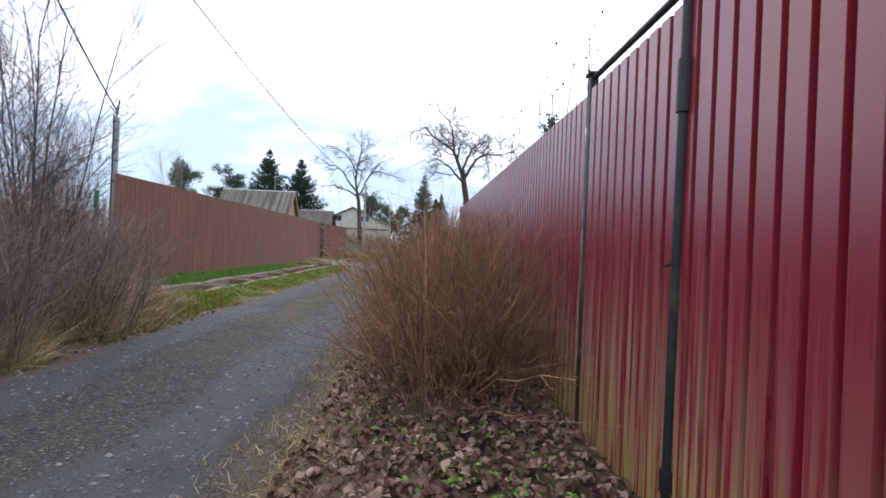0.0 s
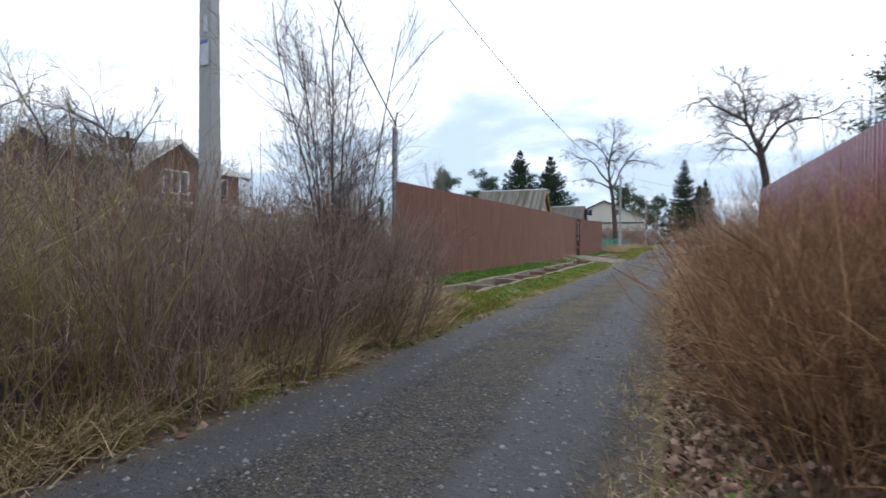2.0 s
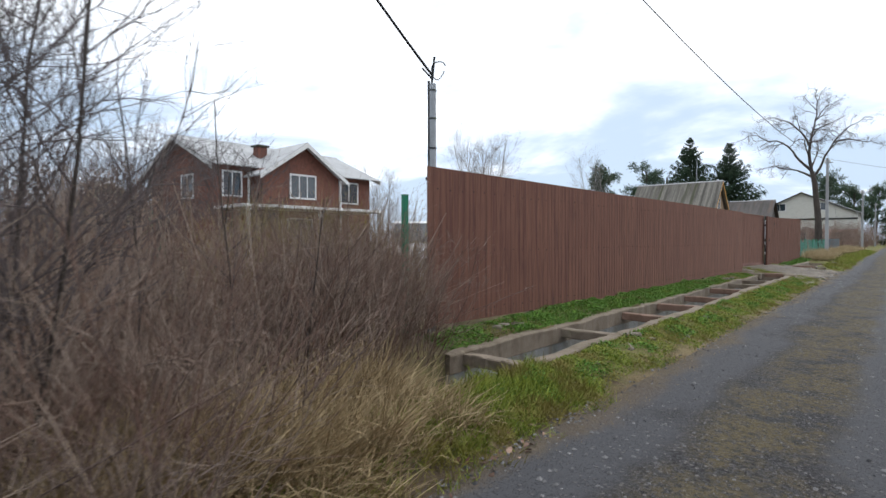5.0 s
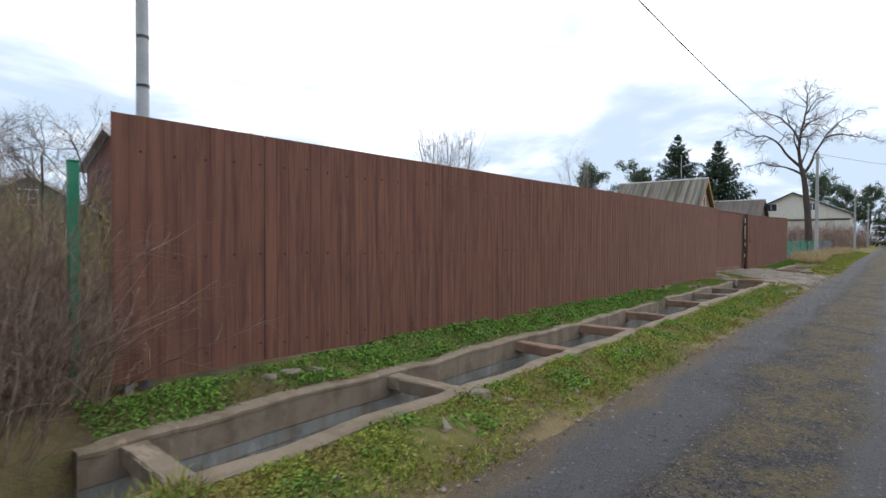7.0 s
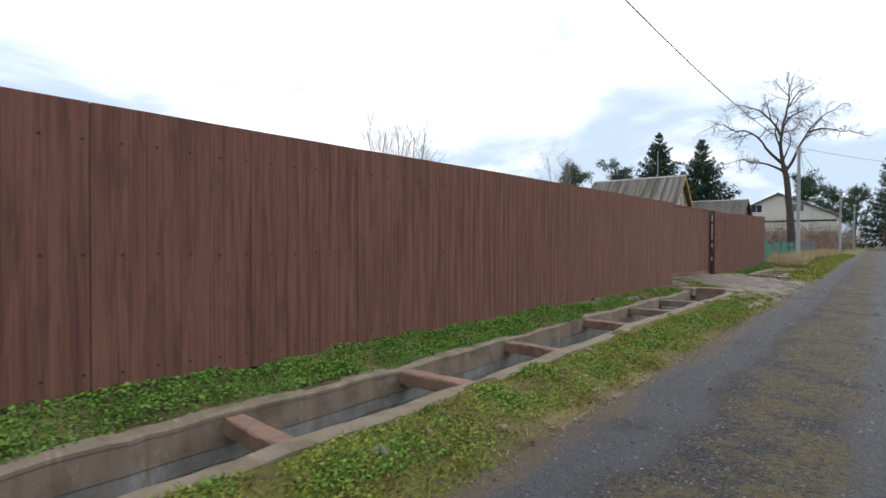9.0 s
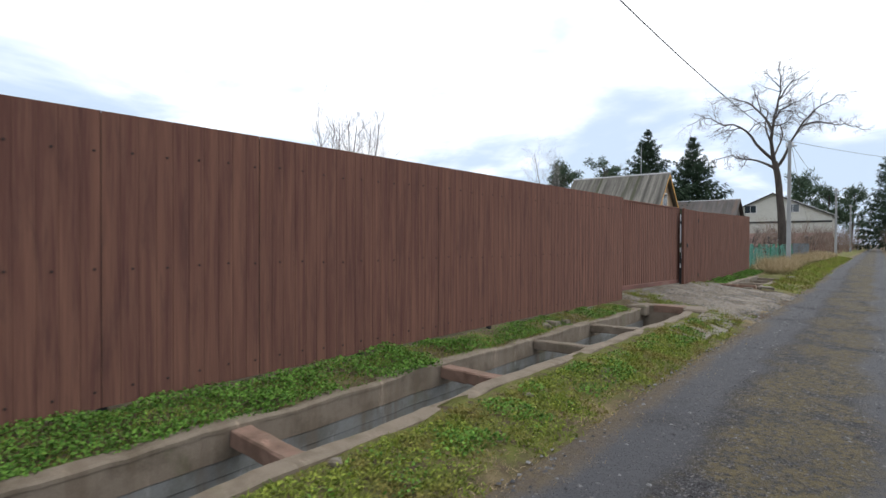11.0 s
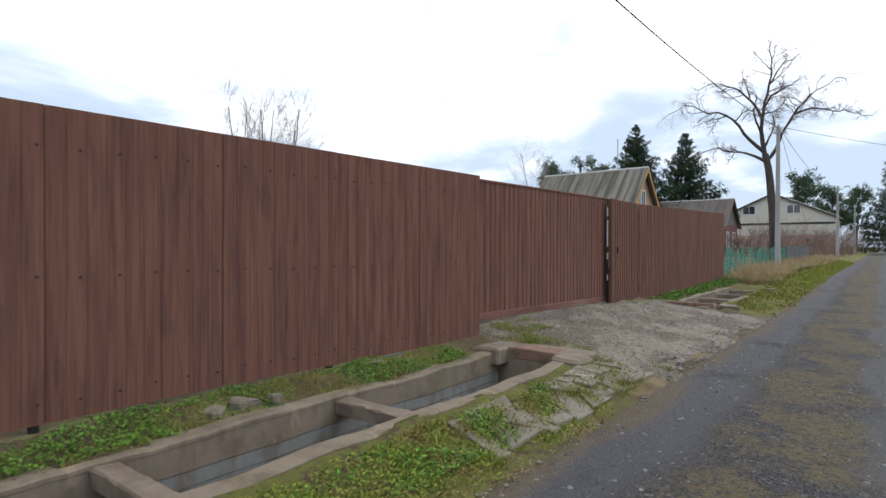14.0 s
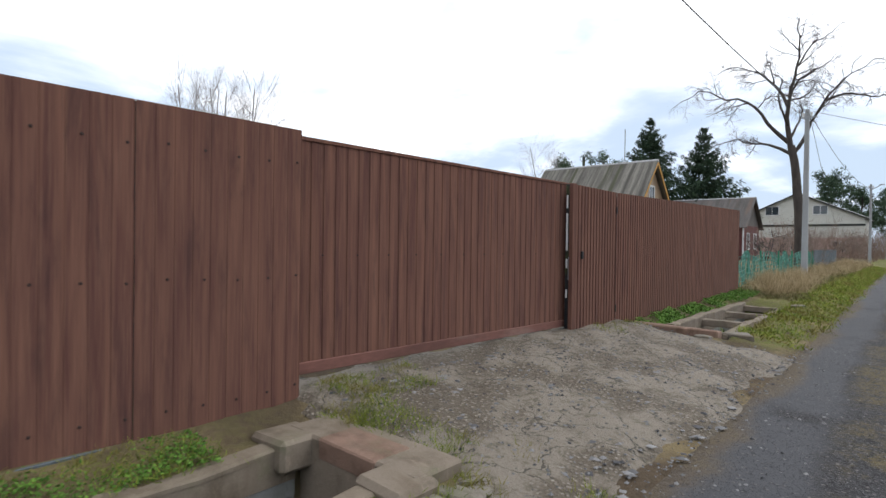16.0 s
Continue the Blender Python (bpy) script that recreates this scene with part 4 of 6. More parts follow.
# ---- houses ----
def gable_house(name, label, cx, cy, wx, wy, eave, ridge, along, walls, roofmat, gable=None, barge=None, over=0.35, base=0.3, turn=0.0):
    """A house with a gabled roof; along: 'x' or 'y', the way its ridge runs. Parts stand round its base centre."""
    h = thing(name, label, "house", (cx, cy, base))
    h.rotation_euler = (0, 0, radians(turn))
    ev, rd = eave - base, ridge - base
    swap = along == "y"

    def p(a, b, z):
        return (b, a, z) if swap else (a, b, z)

    L, W = (wy / 2, wx / 2) if swap else (wx / 2, wy / 2)
    bm = B()
    for s in (-1, 1):
        poly(bm, [p(-L, s * W, 0), p(L, s * W, 0), p(L, s * W, ev), p(-L, s * W, ev)])
        poly(bm, [p(s * L, -W, 0), p(s * L, W, 0), p(s * L, W, ev), p(s * L, -W, ev)])
    part("wall", bm, walls, h)
    for s in (-1, 1):
        bm = B()
        t = 0.12
        a, b, c = p(s * L, -W, ev + 0.004), p(s * L, W, ev + 0.004), p(s * L, 0, rd - 0.06)
        a2, b2, c2 = p(s * (L - t), -W, ev + 0.004), p(s * (L - t), W, ev + 0.004), p(s * (L - t), 0, rd - 0.06)
        v1, v2 = [bm.verts.new(q) for q in (a, b, c)], [bm.verts.new(q) for q in (a2, b2, c2)]
        bm.faces.new(v1), bm.faces.new(v2)
        for i in range(3):
            bm.faces.new([v1[i], v1[(i + 1) % 3], v2[(i + 1) % 3], v2[i]])
        part("gable", bm, gable or walls, h)
    drop = (rd - ev) / W * over
    for s in (-1, 1):
        # corrugated slope
        n = max(8, int((2 * L + 2 * over) / 0.26)) * 2
        a = np.linspace(-L - over, L + over, n + 1)
        wv = 0.04 * (np.arange(n + 1) % 2)
        rows = []
        for b, z in ((0.0, rd), (W * 0.5, (rd + ev) / 2), (W + over, ev - drop)):
            rows.append(np.array([p(q, s * b, z + w + 0.02) for q, w in zip(a, wv)]))
        m = n + 1
        i = np.arange(n)
        quads = np.vstack([np.stack([r * m + i, r * m + i + 1, (r + 1) * m + i + 1, (r + 1) * m + i], -1) for r in range(2)])
        ob = part("roof_slope", crisp(raw_mesh("roof_slope", np.vstack(rows), quads, roofmat)), roofmat, h)
        mod = ob.modifiers.new("thickness", "SOLIDIFY")
        mod.thickness = 0.05
    if barge:
        for s in (-1, 1):
            for q in (-1, 1):
                bm = B()
                x = s * (L + over)
                vs = [p(x, 0, rd + 0.03), p(x, q * (W + over), ev - drop + 0.03), p(x, q * (W + over), ev - drop - 0.2), p(x, 0, rd - 0.2)]
                vs2 = [p(x - s * 0.04, 0, rd + 0.03), p(x - s * 0.04, q * (W + over), ev - drop + 0.03), p(x - s * 0.04, q * (W + over), ev - drop - 0.2), p(x - s * 0.04, 0, rd - 0.2)]
                f1, f2 = [bm.verts.new(v) for v in vs], [bm.verts.new(v) for v in vs2]
                bm.faces.new(f1), bm.faces.new(f2)
                for i in range(4):
                    bm.faces.new([f1[i], f1[(i + 1) % 4], f2[(i + 1) % 4], f2[i]])
                part("bargeboard", bm, barge, h)
    part("ridge_cap", cyl(B(), p(-L - over, 0, rd + 0.02), p(L + over, 0, rd + 0.02), 0.10, 0.10, 8), M_ROOF3, h)
    return h


def window(h, x, y, z, w, ht, axis, out, bars=1):
    """A framed window on a wall of house h; axis: the way the wall faces."""
    def b(bm, u0, u1, d0, d1, z0, z1):
        if axis == "x":
            return box(bm, (min(x + out * d0, x + out * d1), y + u0, z0), (max(x + out * d0, x + out * d1), y + u1, z1))
        return box(bm, (x + u0, min(y + out * d0, y + out * d1), z0), (x + u1, max(y + out * d0, y + out * d1), z1))

    bm = B()
    t = 0.09
    b(bm, -w / 2 - t, w / 2 + t, 0.0, 0.06, z - t, z)
    b(bm, -w / 2 - t, w / 2 + t, 0.0, 0.06, z + ht, z + ht + t)
    b(bm, -w / 2 - t, -w / 2, 0.0, 0.06, z, z + ht)
    b(bm, w / 2, w / 2 + t, 0.0, 0.06, z, z + ht)
    for k in range(bars):
        u = -w / 2 + w * (k + 1) / (bars + 1)
        b(bm, u - 0.03, u + 0.03, 0.0, 0.05, z, z + ht)
    win = part("window", bm, M_WHITE, h, "white window frame")
    part("pane", b(B(), -w / 2, w / 2, 0.004, 0.03, z, z + ht), M_GLASS, win)


def build_houses():
    # two-storey brick house with a gabled wing
    h = gable_house("brick_house", "two-storey red brick house with white trim and grey roof", -37.0, 25.7, 8.0, 10.0, 5.2, 6.9, "y", M_BRICK, M_ROOF3, barge=M_WHITE, over=0.5)
    h.scale = (1.2, 1.2, 1.2)
    wing = B()
    bx0, bx1, by0, by1, ev, rd = 3.9, 5.2, -3.2, 1.6, 4.6, 6.15
    box(wing, (bx0, by0, 0), (bx1, by1, ev))
    part("wing_wall", wing, M_BRICK, h)
    bm = B()
    v1 = [bm.verts.new(q) for q in ((bx1, by0, ev), (bx1, by1, ev), (bx1, (by0 + by1) / 2, rd))]
    v2 = [bm.verts.new(q) for q in ((bx0 - 3, by0, ev), (bx0 - 3, by1, ev), (bx0 - 3, (by0 + by1) / 2, rd))]
    bm.faces.new(v1), bm.faces.new(v2)
    for i in range(3):
        bm.faces.new([v1[i], v1[(i + 1) % 3], v2[(i + 1) % 3], v2[i]])
    part("wing_gable", bm, M_BRICK, h)
    ym = (by0 + by1) / 2
    for s, ye in ((-1, by0 - 0.4), (1, by1 + 0.4)):
        bm = B()
        ze = ev - 0.28
        a = [(bx1 + 0.45, ym, rd + 0.08), (bx1 + 0.45, ye, ze), (bx0 - 3.2, ye, ze), (bx0 - 3.2, ym, rd + 0.08)]
        v1, v2 = [bm.verts.new(q) for q in a], [bm.verts.new((q[0], q[1], q[2] - 0.1)) for q in a]
        bm.faces.new(v1), bm.faces.new(v2)
        for i in range(4):
            bm.faces.new([v1[i], v1[(i + 1) % 4], v2[(i + 1) % 4], v2[i]])
        part("wing_roof", bm, M_ROOF3, h)
        bm = B()
        a = [(bx1 + 0.46, ym, rd + 0.05), (bx1 + 0.46, ye, ze - 0.03), (bx1 + 0.46, ye, ze - 0.25), (bx1 + 0.46, ym, rd - 0.2)]
        v1, v2 = [bm.verts.new(q) for q in a], [bm.verts.new((q[0] + 0.04, q[1], q[2])) for q in a]
        bm.faces.new(v1), bm.faces.new(v2)
        for i in range(4):
            bm.faces.new([v1[i], v1[(i + 1) % 4], v2[(i + 1) % 4], v2[i]])
        part("bargeboard", bm, M_WHITE, h)
    window(h, bx1, ym, 3.3, 1.5, 1.15, "x", 1, 2)
    window(h, bx1, ym - 0.2, 0.9, 1.4, 1.2, "x", 1, 1)
    window(h, 4.0, 3.3, 3.3, 1.3, 1.15, "x", 1, 1)
    window(h, 4.0, -4.2, 3.3, 0.9, 1.15, "x", 1, 1)
    window(h, 0.8, -5.0, 3.3, 1.3, 1.15, "y", -1, 1)
    part("downpipe", cyl(B(), (4.12, by0 - 0.15, 0), (4.12, by0 - 0.15, 4.5), 0.06), M_WHITE, h)
    part("downpipe", cyl(B(), (bx1 + 0.05, by1 + 0.1, 0), (bx1 + 0.05, by1 + 0.1, 4.4), 0.06), M_WHITE, h)
    part("porch_roof", box(B(), (4.0, -5.2, 2.55), (7.2, 3.4, 2.7), 0.02), M_WHITE, h)
    for y in (-5.0, -1.0, 3.2):
        part("porch_post", box(B(), (6.95, y - 0.09, 0), (7.13, y + 0.09, 2.55), 0.01), M_WHITE, h)
    c = part("chimney", box(B(), (2.2, -2.0, 5.0), (2.75, -1.45, 6.2), 0.02), M_BRICK, h)
    part("chimney_cap", box(B(), (2.1, -2.1, 6.2), (2.85, -1.35, 6.3), 0.02), M_DARK, c)
    # small green house far behind the thicket
    h = gable_house("green_house", "small green-walled house with a pale roof", -42, 16, 6, 7, 3.2, 5.3, "x", M_GREENWALL, M_ROOF3, barge=M_WHITE)
    window(h, 3.0, 0, 3.2, 0.8, 0.8, "x", 1, 1)
    window(h, 3.0, 1.2, 1.0, 1.0, 1.2, "x", 1, 1)
    # house with a weathered corrugated roof and a yellow gable
    h = gable_house("dacha_house", "wooden dacha with a mossy corrugated roof and yellow gable", -17.6, 58.0, 7.0, 6.0, 3.6, 6.85, "x", M_PLANK, M_SLATE, gable=M_PLANK, barge=M_YELLOW, over=0.4)
    window(h, 3.5, 0.0, 3.9, 0.7, 1.1, "x", 1, 1)
    part("stove_pipe", cyl(B(), (-1.2, 0.4, 6.0), (-1.2, 0.4, 7.3), 0.09), M_DARK, h)
    part("aerial", cyl(B(), (1.3, 1.2, 5.0), (1.3, 1.2, 9.0), 0.03), M_STEEL, h)
    # dark red cottage
    h = gable_house("red_cottage", "dark red wooden cottage under an old grey roof", -18.7, 86.5, 8.6, 7.0, 3.9, 6.75, "x", M_REDWOOD, M_ROOF2, gable=M_ROOF2, over=0.4)
    window(h, 4.3, -1.5, 1.3, 1.0, 1.5, "x", 1, 1)
    window(h, 4.3, 1.5, 1.3, 1.0, 1.5, "x", 1, 1)
    window(h, 2.5, -3.5, 1.3, 1.0, 1.5, "y", -1, 1)
    part("corner_board", box(B(), (4.25, -3.56, 0), (4.36, -3.44, 3.6)), M_WHITE, h)
    # pale two-storey house
    h = gable_house("pale_house", "pale two-storey house with pinkish ground floor", -16.0, 132.0, 17.0, 11.0, 6.6, 10.6, "y", M_CREAM, M_ROOF3, barge=M_DARK, over=0.5)
    part("ground_floor", box(B(), (-8.55, -5.6, 0), (8.55, -5.45, 3.2)), M_PINK, h)
    part("dark_band", box(B(), (-8.6, -5.62, 5.0), (8.6, -5.46, 5.3)), M_DARK, h)
    for x in (-3.5, 3.0):
        window(h, x, -5.5, 6.9, 1.8, 1.3, "y", -1, 1)
    for x in (-6.0, 0.0, 5.5):
        window(h, x, -5.6, 1.2, 1.5, 1.4, "y", -1, 1)


build_houses()


def build_car():
    c = thing("car", "white estate car parked behind the thicket", "car", (-10.4, 14.2, 0.3))
    c.rotation_euler = (0, 0, radians(-48))
    c.scale = (1, 1, 1.13)
    bm = B()
    prof = [(-2.15, 0.35), (-2.2, 0.75), (-2.05, 1.0), (-1.75, 1.42), (-0.4, 1.48), (0.35, 1.42), (1.05, 0.98), (2.0, 0.85), (2.2, 0.6), (2.15, 0.35)]
    left = [bm.verts.new((x, -0.84 if z < 1.1 else -0.66, z)) for x, z in prof]
    right = [bm.verts.new((x, 0.84 if z < 1.1 else 0.66, z)) for x, z in prof]
    bm.faces.new(left), bm.faces.new(right[::-1])
    for i in range(len(prof)):
        j = (i + 1) % len(prof)
        bm.faces.new([left[i], right[i], right[j], left[j]])
    bmesh.ops.triangulate(bm, faces=[f for f in bm.faces if len(f.verts) > 4])
    part("body", bm, M_CARPAINT, c)
    for s in (-1, 1):
        bm = B()
        poly(bm, [(-1.6, s * 0.80, 1.02), (0.85, s * 0.80, 1.02), (0.25, s * 0.685, 1.38), (-1.45, s * 0.685, 1.38)])
        part("side_window", bm, M_GLASS, c)
        for x in (-1.35, 1.35):
            w = part("wheel", cyl(B(), (x, s * 0.66, 0.31), (x, s * 0.86, 0.31), 0.31, 0.31, 20), M_TYRE, c)
            part("rim", cyl(B(), (x, s * 0.86, 0.31), (x, s * 0.87, 0.31), 0.19, 0.17, 14), M_STEEL, w)
        part("headlight", box(B(), (2.02, s * 0.62 - 0.14, 0.66), (2.16, s * 0.62 + 0.14, 0.80), 0.02), M_GLASS, c)
    bm = B()
    poly(bm, [(1.06, -0.72, 1.0), (1.06, 0.72, 1.0), (0.42, 0.6, 1.41), (0.42, -0.6, 1.41)])
    part("windscreen", bm, M_GLASS, c)


build_car()


# ---- plants ----
def grow(rng, base, way, length, radius, levels, points=6, up=0.25, wobble=0.25, first=None):
    """Branching: a list, level by level, of (paths, radii). levels: (children, (from, to) along the parent, (least, most) angle,
    (least, most) length ratio, radius ratio, points, upward pull, wobble)."""
    def run(start, d, ln, r0, k, pull, wob, tip):
        n = len(start)
        path, pts, cur = start.copy(), [start.copy()], d.copy()
        for _ in range(k - 1):
            cur = unit(cur + rng.normal(size=(n, 3)) * wob + np.array([0, 0, pull]))
            path = path + cur * (ln / (k - 1))[:, None]
            pts.append(path.copy())
        return np.stack(pts, 1), r0[:, None] * np.linspace(1, tip, k)[None]

    out = [run(base, way, length, radius, points, up, wobble, 0.45) if first is None else first]
    lens = length
    for kids, (t0, t1), (a0, a1), (l0, l1), rr, k, pull, wob in levels:
        P, R = out[-1]
        n, kk = P.shape[:2]
        idx = np.repeat(np.arange(n), kids)
        t = (np.tile(np.arange(kids), n) + rng.uniform(0, 1, n * kids)) / kids
        t = t0 + (t1 - t0) * t
        f = t * (kk - 1)
        i = np.clip(f.astype(int), 0, kk - 2)
        fr = (f - i)[:, None]
        start = P[idx, i] * (1 - fr) + P[idx, i + 1] * fr
        r = R[idx, i] * rr
        tan = unit(P[idx, i + 1] - P[idx, i])
        side = unit(np.cross(tan, rng.normal(size=tan.shape)))
        a = np.radians(rng.uniform(a0, a1, len(idx)))[:, None]
        d = unit(tan * np.cos(a) + side * np.sin(a))
        ln = lens[idx] * rng.uniform(l0, l1, len(idx)) * (1.15 - 0.5 * t)
        out.append(run(start, d, ln, r, k, pull, wob, 0.3))
        lens = ln
    return out


def bark_mesh(name, levels, material, sides=(7, 5, 4, 3, 3)):
    return smooth(raw_mesh(name, *joined([tubes(p, r, s) for (p, r), s in zip(levels, sides)]), material))


def bare_tree(name, label, at, height, stems, radius, levels, seed, spread=0.1, bark=M_BARK, twig=M_TWIG, up=0.12, wobble=0.12, group="", trunk=1.0):
    rng = np.random.default_rng(seed)
    t = thing(name, label, "tree", at, group)
    n = stems
    a = np.arange(n) * 2 * math.pi / max(n, 1) + rng.uniform(0, 1.0, n)
    base = np.stack([np.cos(a) * 0.06 * (n > 1), np.sin(a) * 0.06 * (n > 1), np.full(n, -0.08)], -1)
    d = unit(np.stack([np.cos(a) * spread, np.sin(a) * spread, np.ones(n)], -1) + rng.normal(size=(n, 3)) * 0.04)
    L = grow(rng, base, d, height * trunk * rng.uniform(0.8, 1.0, n), np.full(n, radius), levels, 7, up, wobble)
    part("trunk", bark_mesh("trunk", L[:1], bark, (8,)), bark, t)
    part("crown", bark_mesh("crown", L[1:], twig, (5, 4, 3, 3)), twig, t)
    return t


def shrub_mesh(seed, stems, height, radius, lean, material, thick=0.0055, kids=5, sub=3, up=0.16, wob=0.15):
    """The two meshes of a leafless shrub: its stems and its twigs."""
    rng = np.random.default_rng(seed)
    r, a = radius * np.sqrt(rng.uniform(0, 1, stems)), rng.uniform(0, 2 * math.pi, stems)
    base = np.stack([r * np.cos(a), r * np.sin(a), np.full(stems, -0.05)], -1)
    d = unit(np.stack([np.cos(a) * lean * r / radius, np.sin(a) * lean * r / radius, np.ones(stems)], -1) + rng.normal(size=(stems, 3)) * 0.16)
    L = grow(rng, base, d, height * (0.42 + 0.62 * rng.uniform(0, 1, stems) ** 0.7), thick * rng.uniform(0.6, 1.4, stems),
             [(kids, (0.22, 0.97), (16, 55), (0.18, 0.42), 0.6, 3, 0.10, 0.2), (sub, (0.25, 1.0), (20, 60), (0.3, 0.7), 0.75, 2, 0.04, 0.2)], 6, up * 0.4, wob)
    return raw_mesh("stem_clump", *tubes(*L[0], 3), material), raw_mesh("twig_crown", *joined([tubes(p, q, 3) for p, q in L[1:]]), material)


def shrub(label, group, m, meshes, material):
    s = thing("shrub", label, "shrub", (0, 0, 0), group)
    s.matrix_basis = m
    part("stem_clump", meshes[0], material, s)
    part("twig_crown", meshes[1], material, s)
    return s


def leaves_mesh(name, base, size, rng, material, flat=0.35, curl=0.35):
    """Small four-cornered leaves, folded along the middle."""
    n = len(base)
    nrm = unit(rng.normal(size=(n, 3)) * flat + [0, 0, 1])
    u = unit(np.cross(nrm, rng.normal(size=(n, 3))))
    v = np.cross(nrm, u)
    s = size[:, None]
    up = nrm * s * curl
    a, c = base - u * s, base + u * s * 1.05
    b1, b2 = base - u * s * 0.35 - v * s * 0.55 + up, base + u * s * 0.45 - v * s * 0.45 + up * 0.8
    d1, d2 = base - u * s * 0.40 + v * s * 0.60 + up * 0.6, base + u * s * 0.40 + v * s * 0.48 + up
    verts = np.stack([a, b1, b2, c, d2, d1], 1).reshape(-1, 3)
    i = np.arange(n)[:, None] * 6
    tris = np.vstack([np.hstack([i, i + 1, i + 5]), np.hstack([i + 1, i + 4, i + 5]), np.hstack([i + 1, i + 2, i + 4]), np.hstack([i + 2, i + 3, i + 4])])
    return raw_mesh(name, verts, tris, material)


def patchy(rng, n, x0, x1, y0, y1, scale, cut, seed=0.0):
    """Random places where a smooth noise is high, so that tufts stand in patches."""
    out = []
    while len(out) < n:
        x, y = rng.uniform(x0, x1), rng.uniform(y0, y1)
        if noise.noise(Vector((x * scale, y * scale, seed))) > cut + rng.normal() * 0.12:
            out.append((x, y))
    xy = np.array(out)
    return np.column_stack([xy, gz(xy[:, 0], xy[:, 1])])


def tufts(name, label, base, material, height, width, lean, rng, per=1, spread=0.03, lean_to=(0, 0), kind="stuff", cat="grass"):
    b = np.repeat(base, per, 0) + np.column_stack([rng.normal(size=(len(base) * per, 2)) * spread, np.full(len(base) * per, -0.01)])
    n = len(b)
    d = unit(np.column_stack([rng.normal(size=(n, 2)) * lean + lean_to, np.ones(n)]))
    h = height * rng.uniform(0.5, 1.2, n)
    v, q = ribbons(b, d, h, np.full(n, width) * rng.uniform(0.7, 1.3, n), rng.uniform(0.05, 0.5, n), rng)
    return tagged(part(name, raw_mesh(name, v, q, material), material), label, cat, kind=kind)


def build_thicket():
    near = [shrub_mesh(11, 125, 1.75, 0.55, 0.30, M_HEDGE, 0.0048, 6, 3), shrub_mesh(12, 125, 1.6, 0.6, 0.36, M_HEDGE, 0.0048, 6, 3), shrub_mesh(13, 125, 1.6, 0.6, 0.34, M_HEDGE2, 0.0045, 6, 3)]
    back = [shrub_mesh(14, 80, 1.85, 0.6, 0.30, M_HEDGE, 0.006, 4, 2), shrub_mesh(15, 80, 1.75, 0.6, 0.34, M_HEDGE, 0.006, 5, 2), shrub_mesh(16, 90, 1.7, 0.6, 0.32, M_HEDGE2, 0.0055, 5, 3)]
    rear = shrub_mesh(17, 55, 1.85, 0.62, 0.30, M_HEDGE, 0.007, 4, 2)
    rng = np.random.default_rng(21)
    spots = []
    for ix, x in enumerate((-4.0, -4.7, -5.6, -6.8, -8.4)):
        for y in np.arange(-3.2, 8.7, 0.92 + 0.1 * ix):
            px, py = x + rng.uniform(-0.18, 0.18), y + rng.uniform(-0.25, 0.25) + 0.3 * (ix % 2)
            if (py > 5.2 and px > -4.5) or (py > 6.9 and px > -5.0) or (py > 8.0 and px > -5.6):
                continue
            if abs(px + 5.86) < 0.25 and abs(py - 4.6) < 0.25:
                continue
            spots.append((px, py))
    spots += [(-5.35, 7.6), (-5.6, 8.5), (-6.2, 9.05), (-6.0, 7.9), (-6.3, 8.5), (-6.9, 7.9), (-5.9, 8.6), (-6.75, 9.0), (-7.4, 10.1), (-7.9, 9.0), (-8.6, 10.4), (-7.3, 8.4), (-9.2, 9.4), (-9.4, 11.6), (-8.3, 11.4), (-10.4, 10.6)]
    for i, (x, y) in enumerate(spots):
        k = 2 if ((y > 8.0 and x < -6.9) or (x > -6 and y < 3.0 and i % 4 == 1)) else (i % 2)
        m = pose(x, y, float(gz(x, y, True)), 0, 0, rng.uniform(0, 360)) @ Matrix.Diagonal((*[rng.uniform(0.9, 1.15)] * 2, rng.uniform(0.78, 1.1) * (1.0 if x > -5.2 else (1.3 if y < 4.2 else 1.06)), 1))
        label = "leafless yellowish-brown shrub in the roadside thicket" if k == 2 else "leafless purplish-brown shrub in the roadside thicket"
        shrub(label, "shrubs of the thicket", m, rear if x < -6.4 and y < 7.0 else (near if x > -4.6 or (y > 7.6 and x > -6.6) else back)[k], M_HEDGE)
    for x, y, sc in ((-17.2, 9.0, 2.35), (-17.9, 8.0, 2.1), (-16.6, 7.2, 1.9), (-18.4, 9.8, 2.0)):
        shrub("tall dense brown shrub in the garden of the brick house", "garden shrubs", pose(x, y, float(gz(x, y)), 0, 0, 60 * sc) @ Matrix.Diagonal((sc * 0.8, sc * 0.8, sc, 1)), near[0], M_HEDGE)
    far = [(x, y, rng.uniform(1.2, 1.8) + 0.008 * y) for x, y in ((2.4, 22), (2.8, 27), (2.4, 33), (3.0, 40), (2.6, 48), (3.0, 56), (2.6, 66), (2.8, 78), (2.4, 92), (3.0, 108), (2.6, 128), (3, 150), (1.6, 16), (1.9, 18.5),
                                                      (-7.5, 66), (-8.5, 72), (-7.2, 79), (-8.6, 90), (-7.4, 100), (-8.2, 112), (-7.6, 126), (-8.8, 142), (-7.6, 160), (-5.8, 95), (-6.2, 108), (-6.0, 120), (-6.4, 135), (-5.5, 152), (1.2, 100), (1.5, 118), (1.6, 138), (-4.5, 175), (0.5, 170), (-12.5, 82))]
    for i, (x, y, sc) in enumerate(far):
        m = pose(x, y, float(gz(x, y)), 0, 0, rng.uniform(0, 360)) @ Matrix.Diagonal((sc, sc, sc * 0.9, 1))
        shrub("tall brown leafless shrub beside the lane", "shrubs along the lane", m, rear, M_HEDGE)
